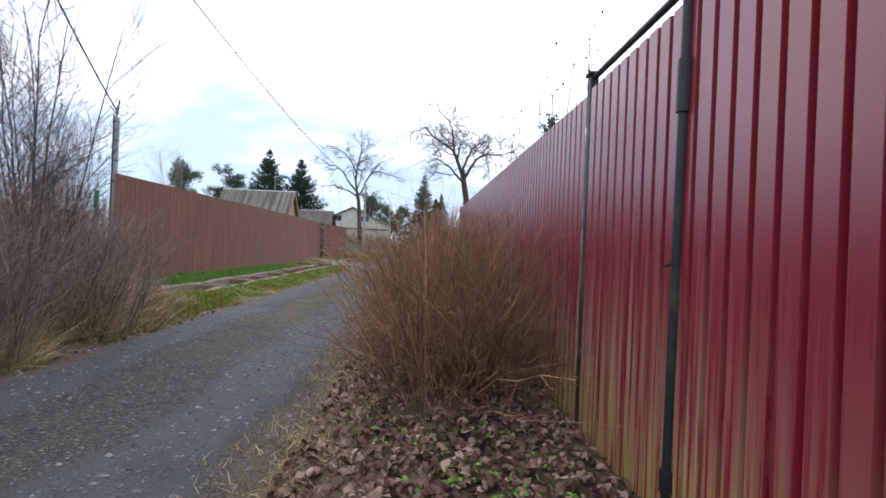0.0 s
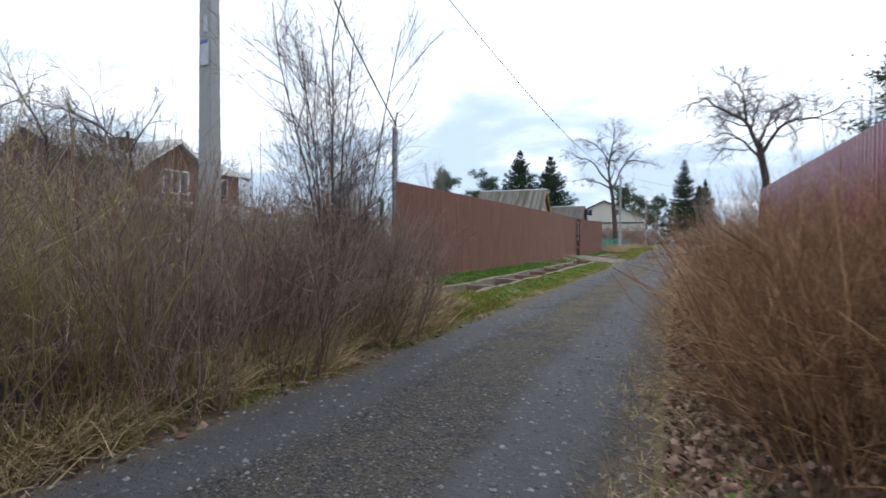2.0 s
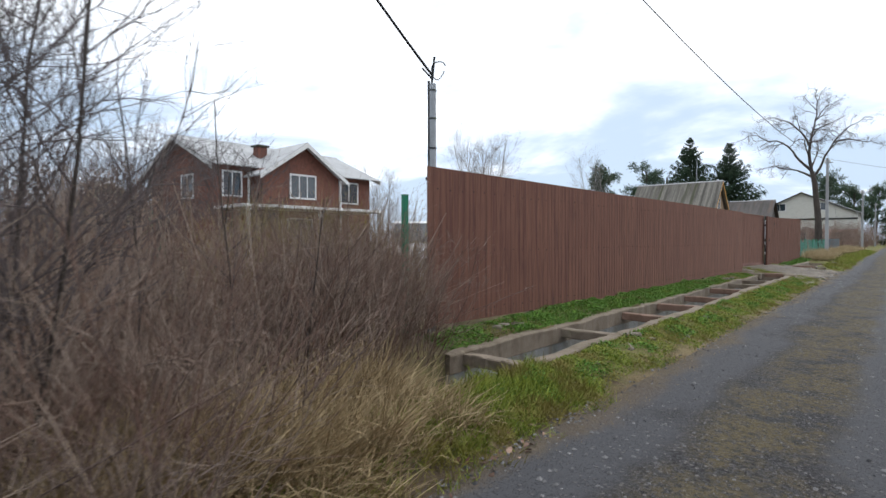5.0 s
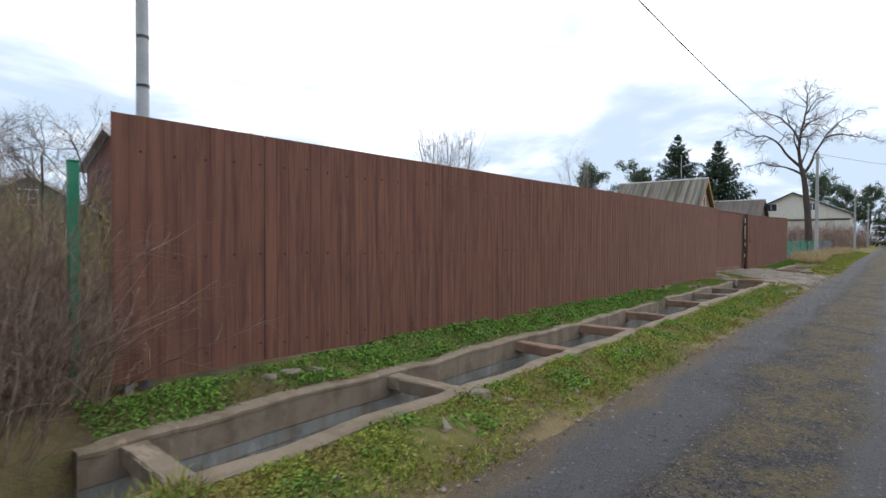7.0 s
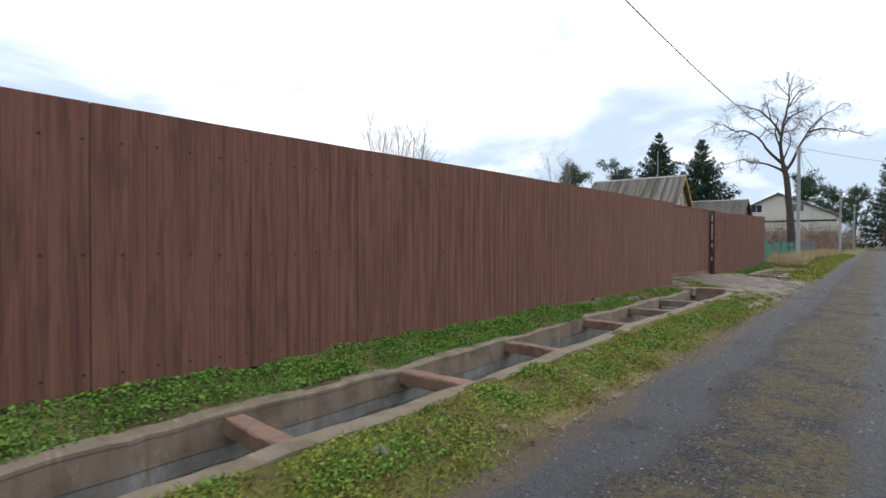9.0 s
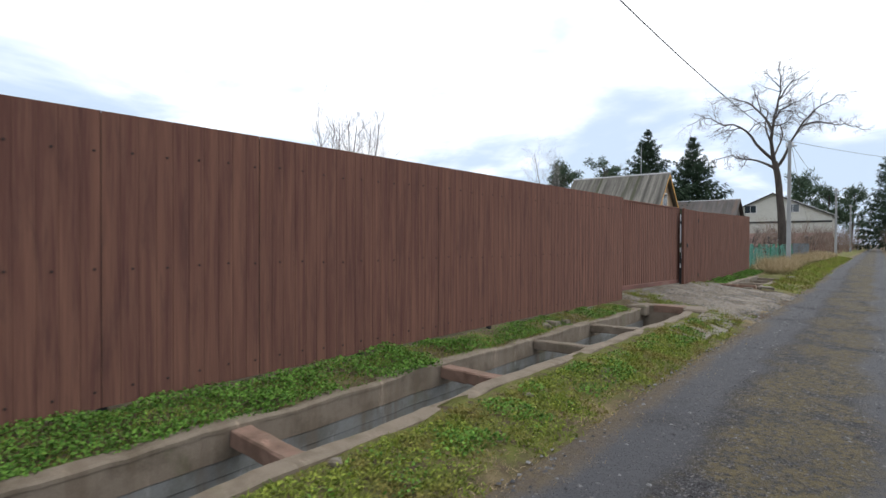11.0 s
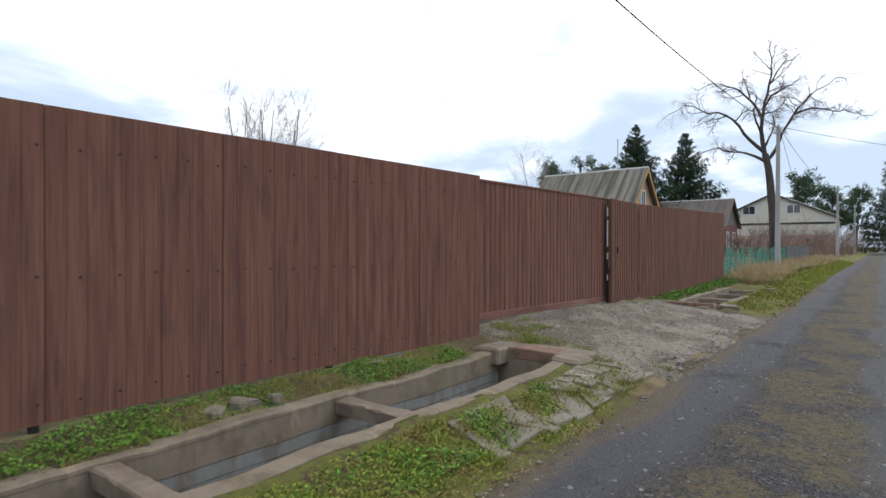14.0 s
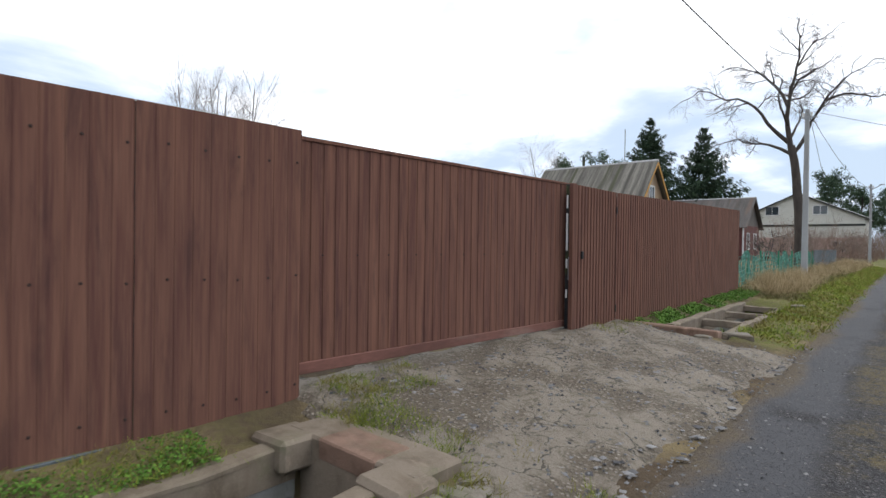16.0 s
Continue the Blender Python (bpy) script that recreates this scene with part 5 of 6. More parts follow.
    # the few last leaves on the yellowish shrubs
    b = np.column_stack([rng.uniform(-9, -6.3, 1100), rng.uniform(7.8, 11.2, 1100), rng.uniform(0.6, 1.8, 1100)])
    b = np.vstack([b, np.column_stack([rng.uniform(-5.4, -3.6, 900), rng.uniform(0.2, 4.6, 900), rng.uniform(0.4, 1.5, 900)])])
    tagged(part("shrub_leaves", leaves_mesh("shrub_leaves", b, rng.uniform(0.008, 0.02, len(b)), rng, M_YLEAF, 1.5), M_YLEAF), "sparse last yellow-green leaves among the stems", "leaves", kind="stuff")


def build_red_bush():
    kinds = [shrub_mesh(31, 150, 1.75, 0.45, 0.62, M_BUSH, 0.0058, 7, 3, -0.1, 0.20), shrub_mesh(32, 150, 1.68, 0.48, 0.58, M_BUSH, 0.0058, 7, 3, -0.1, 0.20)]
    rng = np.random.default_rng(22)
    for i, (x, y, sc) in enumerate(((0.25, 2.95, 0.92), (0.62, 3.35, 0.98), (0.08, 3.75, 0.98), (0.55, 4.4, 1.0), (0.10, 4.9, 0.96), (0.55, 5.7, 1.0), (0.15, 6.4, 0.95), (0.5, 7.4, 1.0), (0.3, 8.7, 1.0), (0.5, 10.2, 1.0))):
        m = pose(x, y, 0.04, 0, 0, 180 * (i % 3 > 0)) @ Matrix.Diagonal((0.68, 1.0, sc, 1))
        shrub("dense rust-brown leafless shrub against the red fence", "rust-brown shrubs", m, kinds[i % 2], M_BUSH)


def bend(points, k, rng, wob):
    """A winding path of k points through a few corners."""
    p = np.array(points, float)
    s = np.concatenate([[0], np.cumsum(np.linalg.norm(np.diff(p, axis=0), axis=1))])
    u = np.linspace(0, s[-1], k)
    q = np.stack([np.interp(u, s, p[:, i]) for i in range(3)], -1)
    q[1:-1] = 0.25 * q[:-2] + 0.5 * q[1:-1] + 0.25 * q[2:]
    return q + rng.normal(size=q.shape) * wob * np.linspace(0, 1, k)[:, None]


def limbed_tree(name, label, at, bole, thick, limbs, radii, levels, seed, wob):
    """A leafless tree with a winding trunk and limbs through a few given corners, and twigs grown from them."""
    rng = np.random.default_rng(seed)
    t = thing(name, label, "tree", at)
    trunk = bend(bole, 9, rng, wob * 0.3)
    part("trunk", bark_mesh("trunk", [(trunk[None], np.linspace(*thick, 9)[None])], M_BARK, (9,)), M_BARK, t)
    P = np.stack([bend(c, 14, rng, wob) for c in limbs])
    R = np.array(radii)[:, None] * (np.linspace(1.0, 0.0, 14) ** 1.25 * 0.86 + 0.14)[None]
    ln = np.linalg.norm(P[:, -1] - P[:, 0], axis=1)
    L = grow(rng, None, None, ln, None, levels, first=(P, R))
    for i in range(len(P)):
        part("limb", bark_mesh("limb", [(P[i:i + 1], R[i:i + 1])], M_BARK, (6,)), M_BARK, t)
    part("crown", bark_mesh("crown", L[1:], M_TWIG, (4, 3, 3)), M_TWIG, t)


def spreading_tree():
    limbs = [[(0, 0, 7.0), (-0.25, 0.1, 8.7), (-0.1, 0, 10.2), (0.35, 0.2, 11.8), (0.35, 0.1, 13.2), (0.2, 0.2, 14.3)],
             [(0.3, 0.1, 12.4), (-0.3, 0.0, 13.2), (-0.8, 0.1, 13.9), (-1.3, 0.2, 13.7)],
             [(-0.1, 0, 7.3), (-0.9, -0.4, 8.2), (-1.6, -0.6, 9.4), (-2.3, -0.8, 9.9), (-3.5, -1.0, 10.1), (-4.3, -1.1, 10.7), (-5.5, -1.2, 10.3)],
             [(-0.05, 0, 6.7), (-0.9, 0.5, 7.3), (-2.1, 0.9, 7.6), (-3.2, 1.1, 8.0), (-4.3, 1.2, 7.7)],
             [(-0.2, 0, 9.4), (-0.6, 0.6, 10.4), (-1.3, 0.9, 11.3), (-2.2, 1.2, 12.1), (-3.5, 1.4, 12.5), (-4.4, 1.5, 12.3)],
             [(-1.0, 0.8, 11.0), (-1.2, 0.7, 12.2), (-1.6, 0.6, 13.0)],
             [(0.05, 0, 6.6), (0.6, 0.4, 7.4), (0.9, 0.5, 8.6), (1.6, 0.8, 9.8), (2.4, 1.0, 10.8), (3.4, 1.1, 11.5), (4.0, 1.2, 11.5)],
             [(1.5, 0.8, 9.6), (2.4, 0.5, 9.8), (3.3, 0.2, 9.4), (4.3, 0.1, 9.1), (5.2, 0.0, 8.8)],
             [(0.3, 0.1, 11.6), (0.8, -0.3, 12.4), (1.5, -0.5, 12.7), (2.4, -0.7, 13.2)],
             [(-0.1, 0, 10.0), (0.5, -0.6, 10.7), (1.5, -1.0, 11.0), (2.5, -1.3, 11.8)],
             [(-0.15, 0, 8.3), (-0.4, -1.4, 9.3), (-0.1, -2.6, 10.3), (-0.5, -3.6, 10.6)],
             [(0.0, 0, 7.6), (0.3, 1.5, 9.0), (0.0, 2.8, 10.2), (0.4, 3.8, 10.6)]]
    levels = [(14, (0.36, 1.0), (25, 75), (0.17, 0.34), 0.5, 7, 0.0, 0.30), (9, (0.25, 1.0), (25, 65), (0.34, 0.62), 0.55, 5, 0.0, 0.28), (6, (0.25, 1.0), (22, 60), (0.45, 0.9), 0.65, 3, 0.02, 0.2)]
    limbed_tree("maple_tree", "tall leafless tree with wide winding limbs", (-7.3, 60.5, 0.3), [(0.55, 0, -0.1), (0.5, 0, 2.5), (0.3, 0, 5.6), (0, 0, 7.1)], (0.30, 0.19), limbs,
                (0.16, 0.04, 0.12, 0.105, 0.105, 0.05, 0.12, 0.08, 0.055, 0.065, 0.08, 0.08), levels, 72, 0.09)


def apple_tree():
    limbs = [[(-0.15, 0, 3.5), (-0.4, 0.2, 4.2), (-1.0, 0.4, 4.65), (-1.5, 0.5, 4.95), (-1.9, 0.6, 4.5)],
             [(-0.4, 0.2, 4.2), (-0.5, 0.0, 4.9), (-0.9, -0.2, 5.3), (-1.2, -0.3, 5.6)],
             [(-0.1, 0, 3.3), (0.3, -0.3, 4.0), (1.1, -0.5, 4.1), (1.8, -0.6, 4.4)],
             [(-0.15, 0, 3.6), (0.2, 0.4, 4.4), (0.8, 0.7, 4.8), (1.2, 0.9, 4.7)],
             [(-0.3, 0.1, 4.0), (-0.1, 0.5, 4.8), (-0.3, 0.8, 5.3)],
             [(-0.1, 0, 3.2), (-0.6, -0.8, 3.6), (-1.1, -1.4, 3.7), (-1.6, -1.8, 3.4)]]
    levels = [(13, (0.2, 1.0), (30, 75), (0.28, 0.55), 0.5, 6, 0.03, 0.36), (10, (0.2, 1.0), (30, 70), (0.35, 0.65), 0.6, 4, 0.03, 0.3), (6, (0.2, 1.0), (25, 70), (0.4, 0.8), 0.75, 3, 0.05, 0.25)]
    limbed_tree("apple_tree", "gnarled leafless apple tree behind the red fence", (1.42, 15.0, 0.05), [(0, 0, -0.1), (0.06, 0, 1.5), (0.02, 0, 2.9), (-0.15, 0, 3.6)], (0.12, 0.08), limbs,
                (0.06, 0.036, 0.05, 0.042, 0.036, 0.036), levels, 65, 0.06)


def build_trees():
    fine = [(17, (0.14, 0.98), (24, 56), (0.24, 0.40), 0.58, 6, 0.08, 0.14), (10, (0.2, 1.0), (20, 55), (0.3, 0.55), 0.65, 4, 0.10, 0.16), (5, (0.25, 1.0), (20, 50), (0.35, 0.65), 0.75, 2, 0.05, 0.15)]
    bare_tree("willow_tree", "leafless many-stemmed willow rising from the thicket", (-4.22, 4.9, 0.1), 4.1, 8, 0.012, fine, 5, 0.05, bark=M_BARK, wobble=0.07)
    for i, (x, y, h) in enumerate(((-4.65, 5.6, 3.3), (-4.85, 6.4, 3.0), (-4.95, 7.0, 2.3))):
        bare_tree("sapling", "thin leafless sapling at the thicket's edge", (x, y, 0.12), h * 0.85, 1, 0.009, [(10, (0.25, 0.98), (25, 55), (0.18, 0.34), 0.5, 4, 0.1, 0.15), (4, (0.3, 1.0), (25, 55), (0.3, 0.6), 0.6, 3, 0.05, 0.2)], 50 + i, 0.02, group="saplings", wobble=0.05)
    gnarl = [(7, (0.35, 1.0), (30, 65), (0.5, 0.8), 0.6, 6, 0.05, 0.28), (7, (0.25, 1.0), (30, 65), (0.35, 0.6), 0.55, 5, 0.08, 0.3), (6, (0.2, 1.0), (30, 70), (0.3, 0.6), 0.6, 3, 0.1, 0.3), (4, (0.2, 1.0), (30, 60), (0.4, 0.7), 0.7, 2, 0.1, 0.2)]
    twiggy = [(8, (0.30, 1.0), (30, 65), (0.5, 0.8), 0.6, 6, 0.05, 0.25), (8, (0.25, 1.0), (30, 65), (0.35, 0.6), 0.6, 4, 0.08, 0.3), (7, (0.2, 1.0), (30, 70), (0.3, 0.6), 0.65, 3, 0.1, 0.3), (4, (0.2, 1.0), (30, 60), (0.4, 0.8), 0.75, 2, 0.1, 0.2)]
    for x, y, h, sd in ((-7.4, 4.1, 2.7, 61), (-8.0, 1.4, 2.4, 62), (-9.8, 3.6, 2.9, 68), (-14.5, 11.4, 3.5, 63), (-12.5, 7.8, 3.0, 64), (-18.0, 10.5, 3.9, 66), (-12.0, 1.0, 2.4, 67)):
        bare_tree("plum_tree", "leafless dark fruit tree behind the thicket", (x, y, 0.26), h, 3, 0.036, twiggy, sd, 0.35, group="fruit trees")
    apple_tree()
    spreading_tree()
    rng = np.random.default_rng(4)
    for i, (x, y, h) in enumerate(((-9.5, 74, 2.6), (-12.0, 80, 2.4), (-10.5, 92, 2.8), (-14.5, 76, 2.0), (-8.4, 104, 3.0))):
        bare_tree("fruit_tree", "leafless fruit tree in a garden by the lane", (x, y, 0.3), h, 3, 0.07, gnarl[:3], 90 + i, 0.4, group="garden trees")
    birch = [(16, (0.3, 0.98), (28, 55), (0.26, 0.42), 0.40, 5, 0.15, 0.12), (10, (0.2, 1.0), (20, 50), (0.3, 0.5), 0.5, 3, 0.05, 0.12), (6, (0.2, 1.0), (20, 50), (0.35, 0.65), 0.6, 2, 0.0, 0.12)]
    b = bare_tree("birch_tree", "leafless birch with fine pale twigs", (-25.3, 35.4, 0.3), 9.0, 3, 0.04, birch, 81, 0.14, bark=M_PALETWIG, twig=M_PALETWIG, group="birches")
    copse = [(20, (0.2, 0.98), (28, 55), (0.28, 0.45), 0.42, 5, 0.15, 0.12), (10, (0.2, 1.0), (20, 50), (0.3, 0.5), 0.5, 3, 0.05, 0.12), (7, (0.2, 1.0), (20, 50), (0.35, 0.65), 0.6, 2, 0.0, 0.12)]
    bare_tree("birch_tree", "leafless birch with a dense crown of fine twigs", (-24.6, 36.2, 0.3), 8.8, 4, 0.045, copse, 83, 0.2, bark=M_PALETWIG, twig=M_PALETWIG, group="birches")
    rng = np.random.default_rng(8)
    for x, y, sc in ((-45.7, 102.0, 1.95), (-30, 44, 0.8), (-60, 60, 1.4), (-56, 30, 1.3), (-66, 16, 1.4), (-52, 4, 1.2), (-58, 48, 1.1), (-45, 44, 0.9), (-60, -12, 1.4),
                     (-38, 60, 0.8), (-50, 75, 1.2), (6, 120, 1.2), (9, 150, 1.4), (-3, 190, 1.3), (-12, 200, 1.5), (-20, 210, 1.6), (12, 60, 1.0), (10, 90, 1.2), (-16, 170, 1.2)):
        copy_thing(b, pose(x, y, 0.3, 0, 0, rng.uniform(0, 360)) @ Matrix.Diagonal((sc * 1.1, sc * 1.1, sc, 1)))


def needle_clumps(rng, at, way, count, size, spread):
    """Sprays of short blades round (n, 3) places."""
    n = len(at)
    b = np.repeat(at, count, 0) + rng.normal(size=(n * count, 3)) * np.repeat(spread, count)[:, None]
    d = unit(np.repeat(way, count, 0) + rng.normal(size=(n * count, 3)) * 0.55)
    s = np.repeat(size, count) * rng.uniform(0.6, 1.3, n * count)
    return ribbons(b, d, s, s * 0.16, rng.uniform(0.1, 0.5, n * count), rng, 2)


def spruce(label, x, y, top, radius, seed, base=0.3):
    rng = np.random.default_rng(seed)
    h = top - base
    t = thing("spruce_tree", label, "tree", (x, y, base), "spruces")
    part("trunk", cyl(B(), (0, 0, -0.1), (0, 0, h * 0.97), h * 0.013 + 0.04, 0.015, 8), M_BARK, t)
    n = 230
    z = h * (0.08 + 0.91 * np.sort(rng.uniform(0, 1, n)) ** 0.9)
    f = 1 - z / h
    ln = radius * (0.02 + 1.18 * f) * rng.uniform(0.62, 1.15, n)
    a = np.arange(n) * 2.4 + rng.uniform(-0.4, 0.4, n)
    k = 5
    s = np.linspace(0, 1, k)
    rise = (0.30 - 0.65 * f)[:, None]
    P = np.stack([np.cos(a)[:, None] * ln[:, None] * s, np.sin(a)[:, None] * ln[:, None] * s, z[:, None] + ln[:, None] * (rise * s + 0.22 * s ** 3)], -1)
    limbs = tubes(P, (0.012 + 0.02 * f)[:, None] * np.linspace(1, 0.3, k)[None], 3)
    part("limbs", raw_mesh("limbs", *limbs, M_BARK), M_BARK, t)
    m = 10
    u = np.linspace(0.15, 1.0, m)
    idx = u * (k - 1)
    i = np.clip(idx.astype(int), 0, k - 2)
    fr = (idx - i)[None, :, None]
    at = (P[:, i] * (1 - fr) + P[:, i + 1] * fr).reshape(-1, 3)
    out = np.repeat(np.stack([np.cos(a) * 0.8, np.sin(a) * 0.8, np.full(n, -0.35)], -1), m, 0)
    size = np.repeat(ln * 0.10 + 0.10, m)
    v, q = needle_clumps(rng, at, out, 11, size * 1.0, size * 0.34)
    part("crown", raw_mesh("crown", v, q, M_NEEDLE), M_NEEDLE, t)
    return t


def pine(label, x, y, top, radius, seed, base=0.3, low=0.35):
    rng = np.random.default_rng(seed)
    h = top - base
    t = thing("pine_tree", label, "tree", (x, y, base), "pines")
    L = grow(rng, np.array([[0, 0, -0.1]]), np.array([[0.03, 0.0, 1.0]]), np.array([h * 0.96]), np.array([h * 0.014 + 0.03]), [(26, (low, 1.0), (45, 85), (0.2, 0.34), 0.45, 5, 0.06, 0.15)], 7, 0.05, 0.04)
    P, R = L[1]
    P[:, :, :2] *= radius / (np.abs(P[:, :, :2]).max() + 1e-6)
    part("trunk", bark_mesh("trunk", L, M_BARK), M_BARK, t)
    at = np.vstack([P[:, 2], P[:, 3], P[:, 4], L[0][0][:, -1]])
    at = np.vstack([at] + [at + rng.normal(size=at.shape) * radius * 0.11 for _ in range(3)])
    size = np.full(len(at), radius * 0.12)
    v, q = needle_clumps(rng, at, np.tile([[0, 0, 0.5]], (len(at), 1)), 22, size, size * 0.6)
    part("crown", raw_mesh("crown", v, q, M_PINE), M_PINE, t)
    return t


def build_conifers():
    spruce("tall dark green spruce behind the dacha roof", -24.5, 85.7, 16.3, 6.0, 1)
    spruce("pointed dark green spruce behind the dacha", -21.7, 96.0, 16.7, 6.4, 2)
    spruce("large dark spruce beside the far lane", 0.9, 145.0, 22.0, 5.6, 3)
    spruce("dark spruce beside the far lane", 3.9, 132.0, 14.0, 4.0, 4)
    spruce("dark spruce far down the lane", 6.5, 165.0, 19.0, 4.5, 9)
    spruce("small dark spruce behind the thicket", -24.0, 6.5, 4.0, 1.4, 5)
    spruce("small dark spruce behind the thicket", -15.5, 3.0, 3.0, 1.1, 6)
    pine("bluish-green pine beyond the fence", -33.3, 92.2, 13.6, 3.2, 11)
    pine("dark pine beyond the fence", -50.0, 112.0, 16.4, 4.8, 12)
    pine("broad pine behind the pale house", -13.0, 145.0, 15.0, 4.2, 14)
    pine("broad pine behind the pale house", -9.0, 152.0, 12.5, 3.8, 15)
    pine("pine behind the pale house", -6.0, 165.0, 14.0, 3.6, 16)
    pine("dark pine behind the red fence", 5.1, 17.5, 6.0, 1.3, 17, 0.1)
    pine("dark pine in the distance", -62, 40, 9.0, 3.0, 18)


def build_seed_stalks():
    rng = np.random.default_rng(17)
    bm = B()
    bmesh.ops.create_icosphere(bm, subdivisions=1, radius=0.017)
    for v in bm.verts:
        v.co *= rng.uniform(0.7, 1.3)
    head = bpy.data.meshes.new("seed_head")
    bm.to_mesh(head)
    bm.free()
    head.materials.append(M_TWIG)
    for i in range(16):
        x, y, h = 1.5 + rng.uniform(0, 0.6), 4.2 + i * 0.40 + rng.uniform(-0.2, 0.2), rng.uniform(2.6, 3.6)
        t = thing("dry_stalk", "tall dry weed stalk with dark seed heads", "weed", (x, y, 0.03), "dry stalks")
        L = grow(rng, np.array([[0.0, 0, -0.03]]), np.array([[rng.normal() * 0.08, rng.normal() * 0.08, 1.0]]), np.array([h]), np.array([0.009]), [(6, (0.6, 1.0), (20, 50), (0.12, 0.25), 0.6, 4, 0.1, 0.1)], 6, 0.05, 0.05)
        part("stem", bark_mesh("stem", L, M_TWIG, (4, 3)), M_TWIG, t)
        for p in list(L[1][0][:, -1]) + [L[0][0][0, -1]]:
            s = part("seed_head", head, M_TWIG, t)
            s.location, s.scale = p, [rng.uniform(0.6, 1.2)] * 3


def build_herbs():
    rng = np.random.default_rng(5)
    # verge between lane and ditch
    for s, (y0, y1) in enumerate(((7.4, 17.0), (17.0, 26.5))):
        b = patchy(rng, 5200, -4.2, -3.40, y0, y1, 1.5, -0.05, 1.0)
        tufts("verge_grass", "short mossy green grass between lane and ditch", b, M_GRASS, 0.065, 0.006, 0.75, rng, 3, 0.035)
        b = patchy(rng, 13000, -4.19, -3.50, y0, y1, 1.7, -0.12, 4.0)
        b[:, 2] += rng.uniform(0.004, 0.035, len(b))
        tagged(part("verge_weeds", leaves_mesh("verge_weeds", b, 0.005 + 0.011 * rng.uniform(0, 1, len(b)) ** 1.5, rng, M_GRASS, 0.8), M_GRASS), "low yellow-green moss and weeds on the verge", "weeds", kind="stuff")
        b = patchy(rng, 4200, -4.17, -3.62, y0, y1, 2.3, 0.14, 14.0)
        hump = np.array([0.4 + 1.1 * noise.noise(Vector((x * 2.3, y * 2.3, 14.0))) for x, y, _ in b]).clip(0.1, 1.0)
        b[:, 2] += rng.uniform(0.0, 1.0, len(b)) ** 0.7 * 0.075 * hump
        tagged(part("verge_weeds", leaves_mesh("verge_weeds", b, 0.006 + 0.014 * rng.uniform(0, 1, len(b)) ** 1.3, rng, M_WEED, 0.7), M_WEED), "clumps of bright green leafy weeds on the verge", "weeds", kind="stuff")
        b = patchy(rng, 1400, -3.7, -3.0, y0, y1, 2.0, -0.05, 9.0)
        tufts("verge_straw", "thin dry grass at the lane's edge", b, M_STRAW, 0.06, 0.003, 1.0, rng, 4, 0.04)
    # leafy strip under the fence
    b = np.vstack([patchy(rng, 34000, -5.97, -5.33, 9.3, 20.6, 0.9, -0.3, 2.0), patchy(rng, 9000, -5.97, -5.45, 20.6, 26.9, 1.2, 0.0, 2.0)])
    hump = np.array([0.5 + 0.9 * noise.noise(Vector((x * 3.1, y * 2.3, 5.0))) for x, y, _ in b]).clip(0.08, 1.0) * np.where(b[:, 1] > 21.5, 0.45, 1.0)
    b[:, 2] += rng.uniform(0.0, 1.0, len(b)) ** 0.7 * 0.10 * hump
    tagged(part("fence_weeds", leaves_mesh("fence_weeds", b, (0.007 + 0.017 * rng.uniform(0, 1, len(b)) ** 1.2) * (0.6 + 0.4 * hump), rng, M_WEED, 0.8), M_WEED), "dense green leafy weeds under the brown fence", "weeds", kind="stuff")
    b = patchy(rng, 3000, -5.98, -5.42, 9.3, 27.3, 1.6, -0.15, 7.0)
    tufts("fence_grass", "straggling grass at the foot of the fence", b, M_GRASS, 0.09, 0.003, 0.7, rng, 4, 0.04)
    b = patchy(rng, 60, 0.45, 0.95, 2.7, 5.5, 1.6, -0.2, 4.4)
    tufts("dry_stems", "upright pale dry stems beside the red fence", b, M_STRAW, 0.7, 0.003, 0.08, rng, 3, 0.05)
    # past the driveway
    b = patchy(rng, 8000, -5.9, -5.4, 34.9, 43.0, 1.2, -0.2, 3.0)
    b[:, 2] += rng.uniform(0.01, 0.09, len(b))
    tagged(part("fence_weeds", leaves_mesh("fence_weeds", b, rng.uniform(0.011, 0.028, len(b)), rng, M_WEED, 0.6), M_WEED), "green weeds under the far stretch of fence", "weeds", kind="stuff")
    b = patchy(rng, 6000, -4.4, -3.3, 35.3, 75.0, 0.5, -0.35, 3.0)
    tufts("verge_grass", "bright green grass along the farther lane", b, M_GRASS, 0.12, 0.010, 0.7, rng, 4, 0.08)
    b = np.vstack([patchy(rng, 420, -6.1, -4.5, 42.8, 53.0, 1.1, 0.08, 3.3), patchy(rng, 500, -6.2, -4.4, 53.0, 80.0, 0.8, 0.05, 3.9)])
    tufts("tall_dry_grass", "tall pale dry grass round the pole", b, M_STRAW, 0.62, 0.005, 0.55, rng, 16, 0.10)
    b = patchy(rng, 900, -6.0, -4.3, 42.0, 75.0, 0.9, -0.1, 5.3)
    tufts("dry_grass", "low mixed dry and green grass past the fence", b, M_CROWN, 0.28, 0.006, 0.8, rng, 12, 0.12)
    b = patchy(rng, 1900, -4.9, -3.3, 43.0, 75.0, 0.7, 0.0, 6.3)
    tufts("verge_grass", "bright green grass at the edge of the farther lane", b, M_GRASS, 0.14, 0.010, 0.6, rng, 5, 0.10)
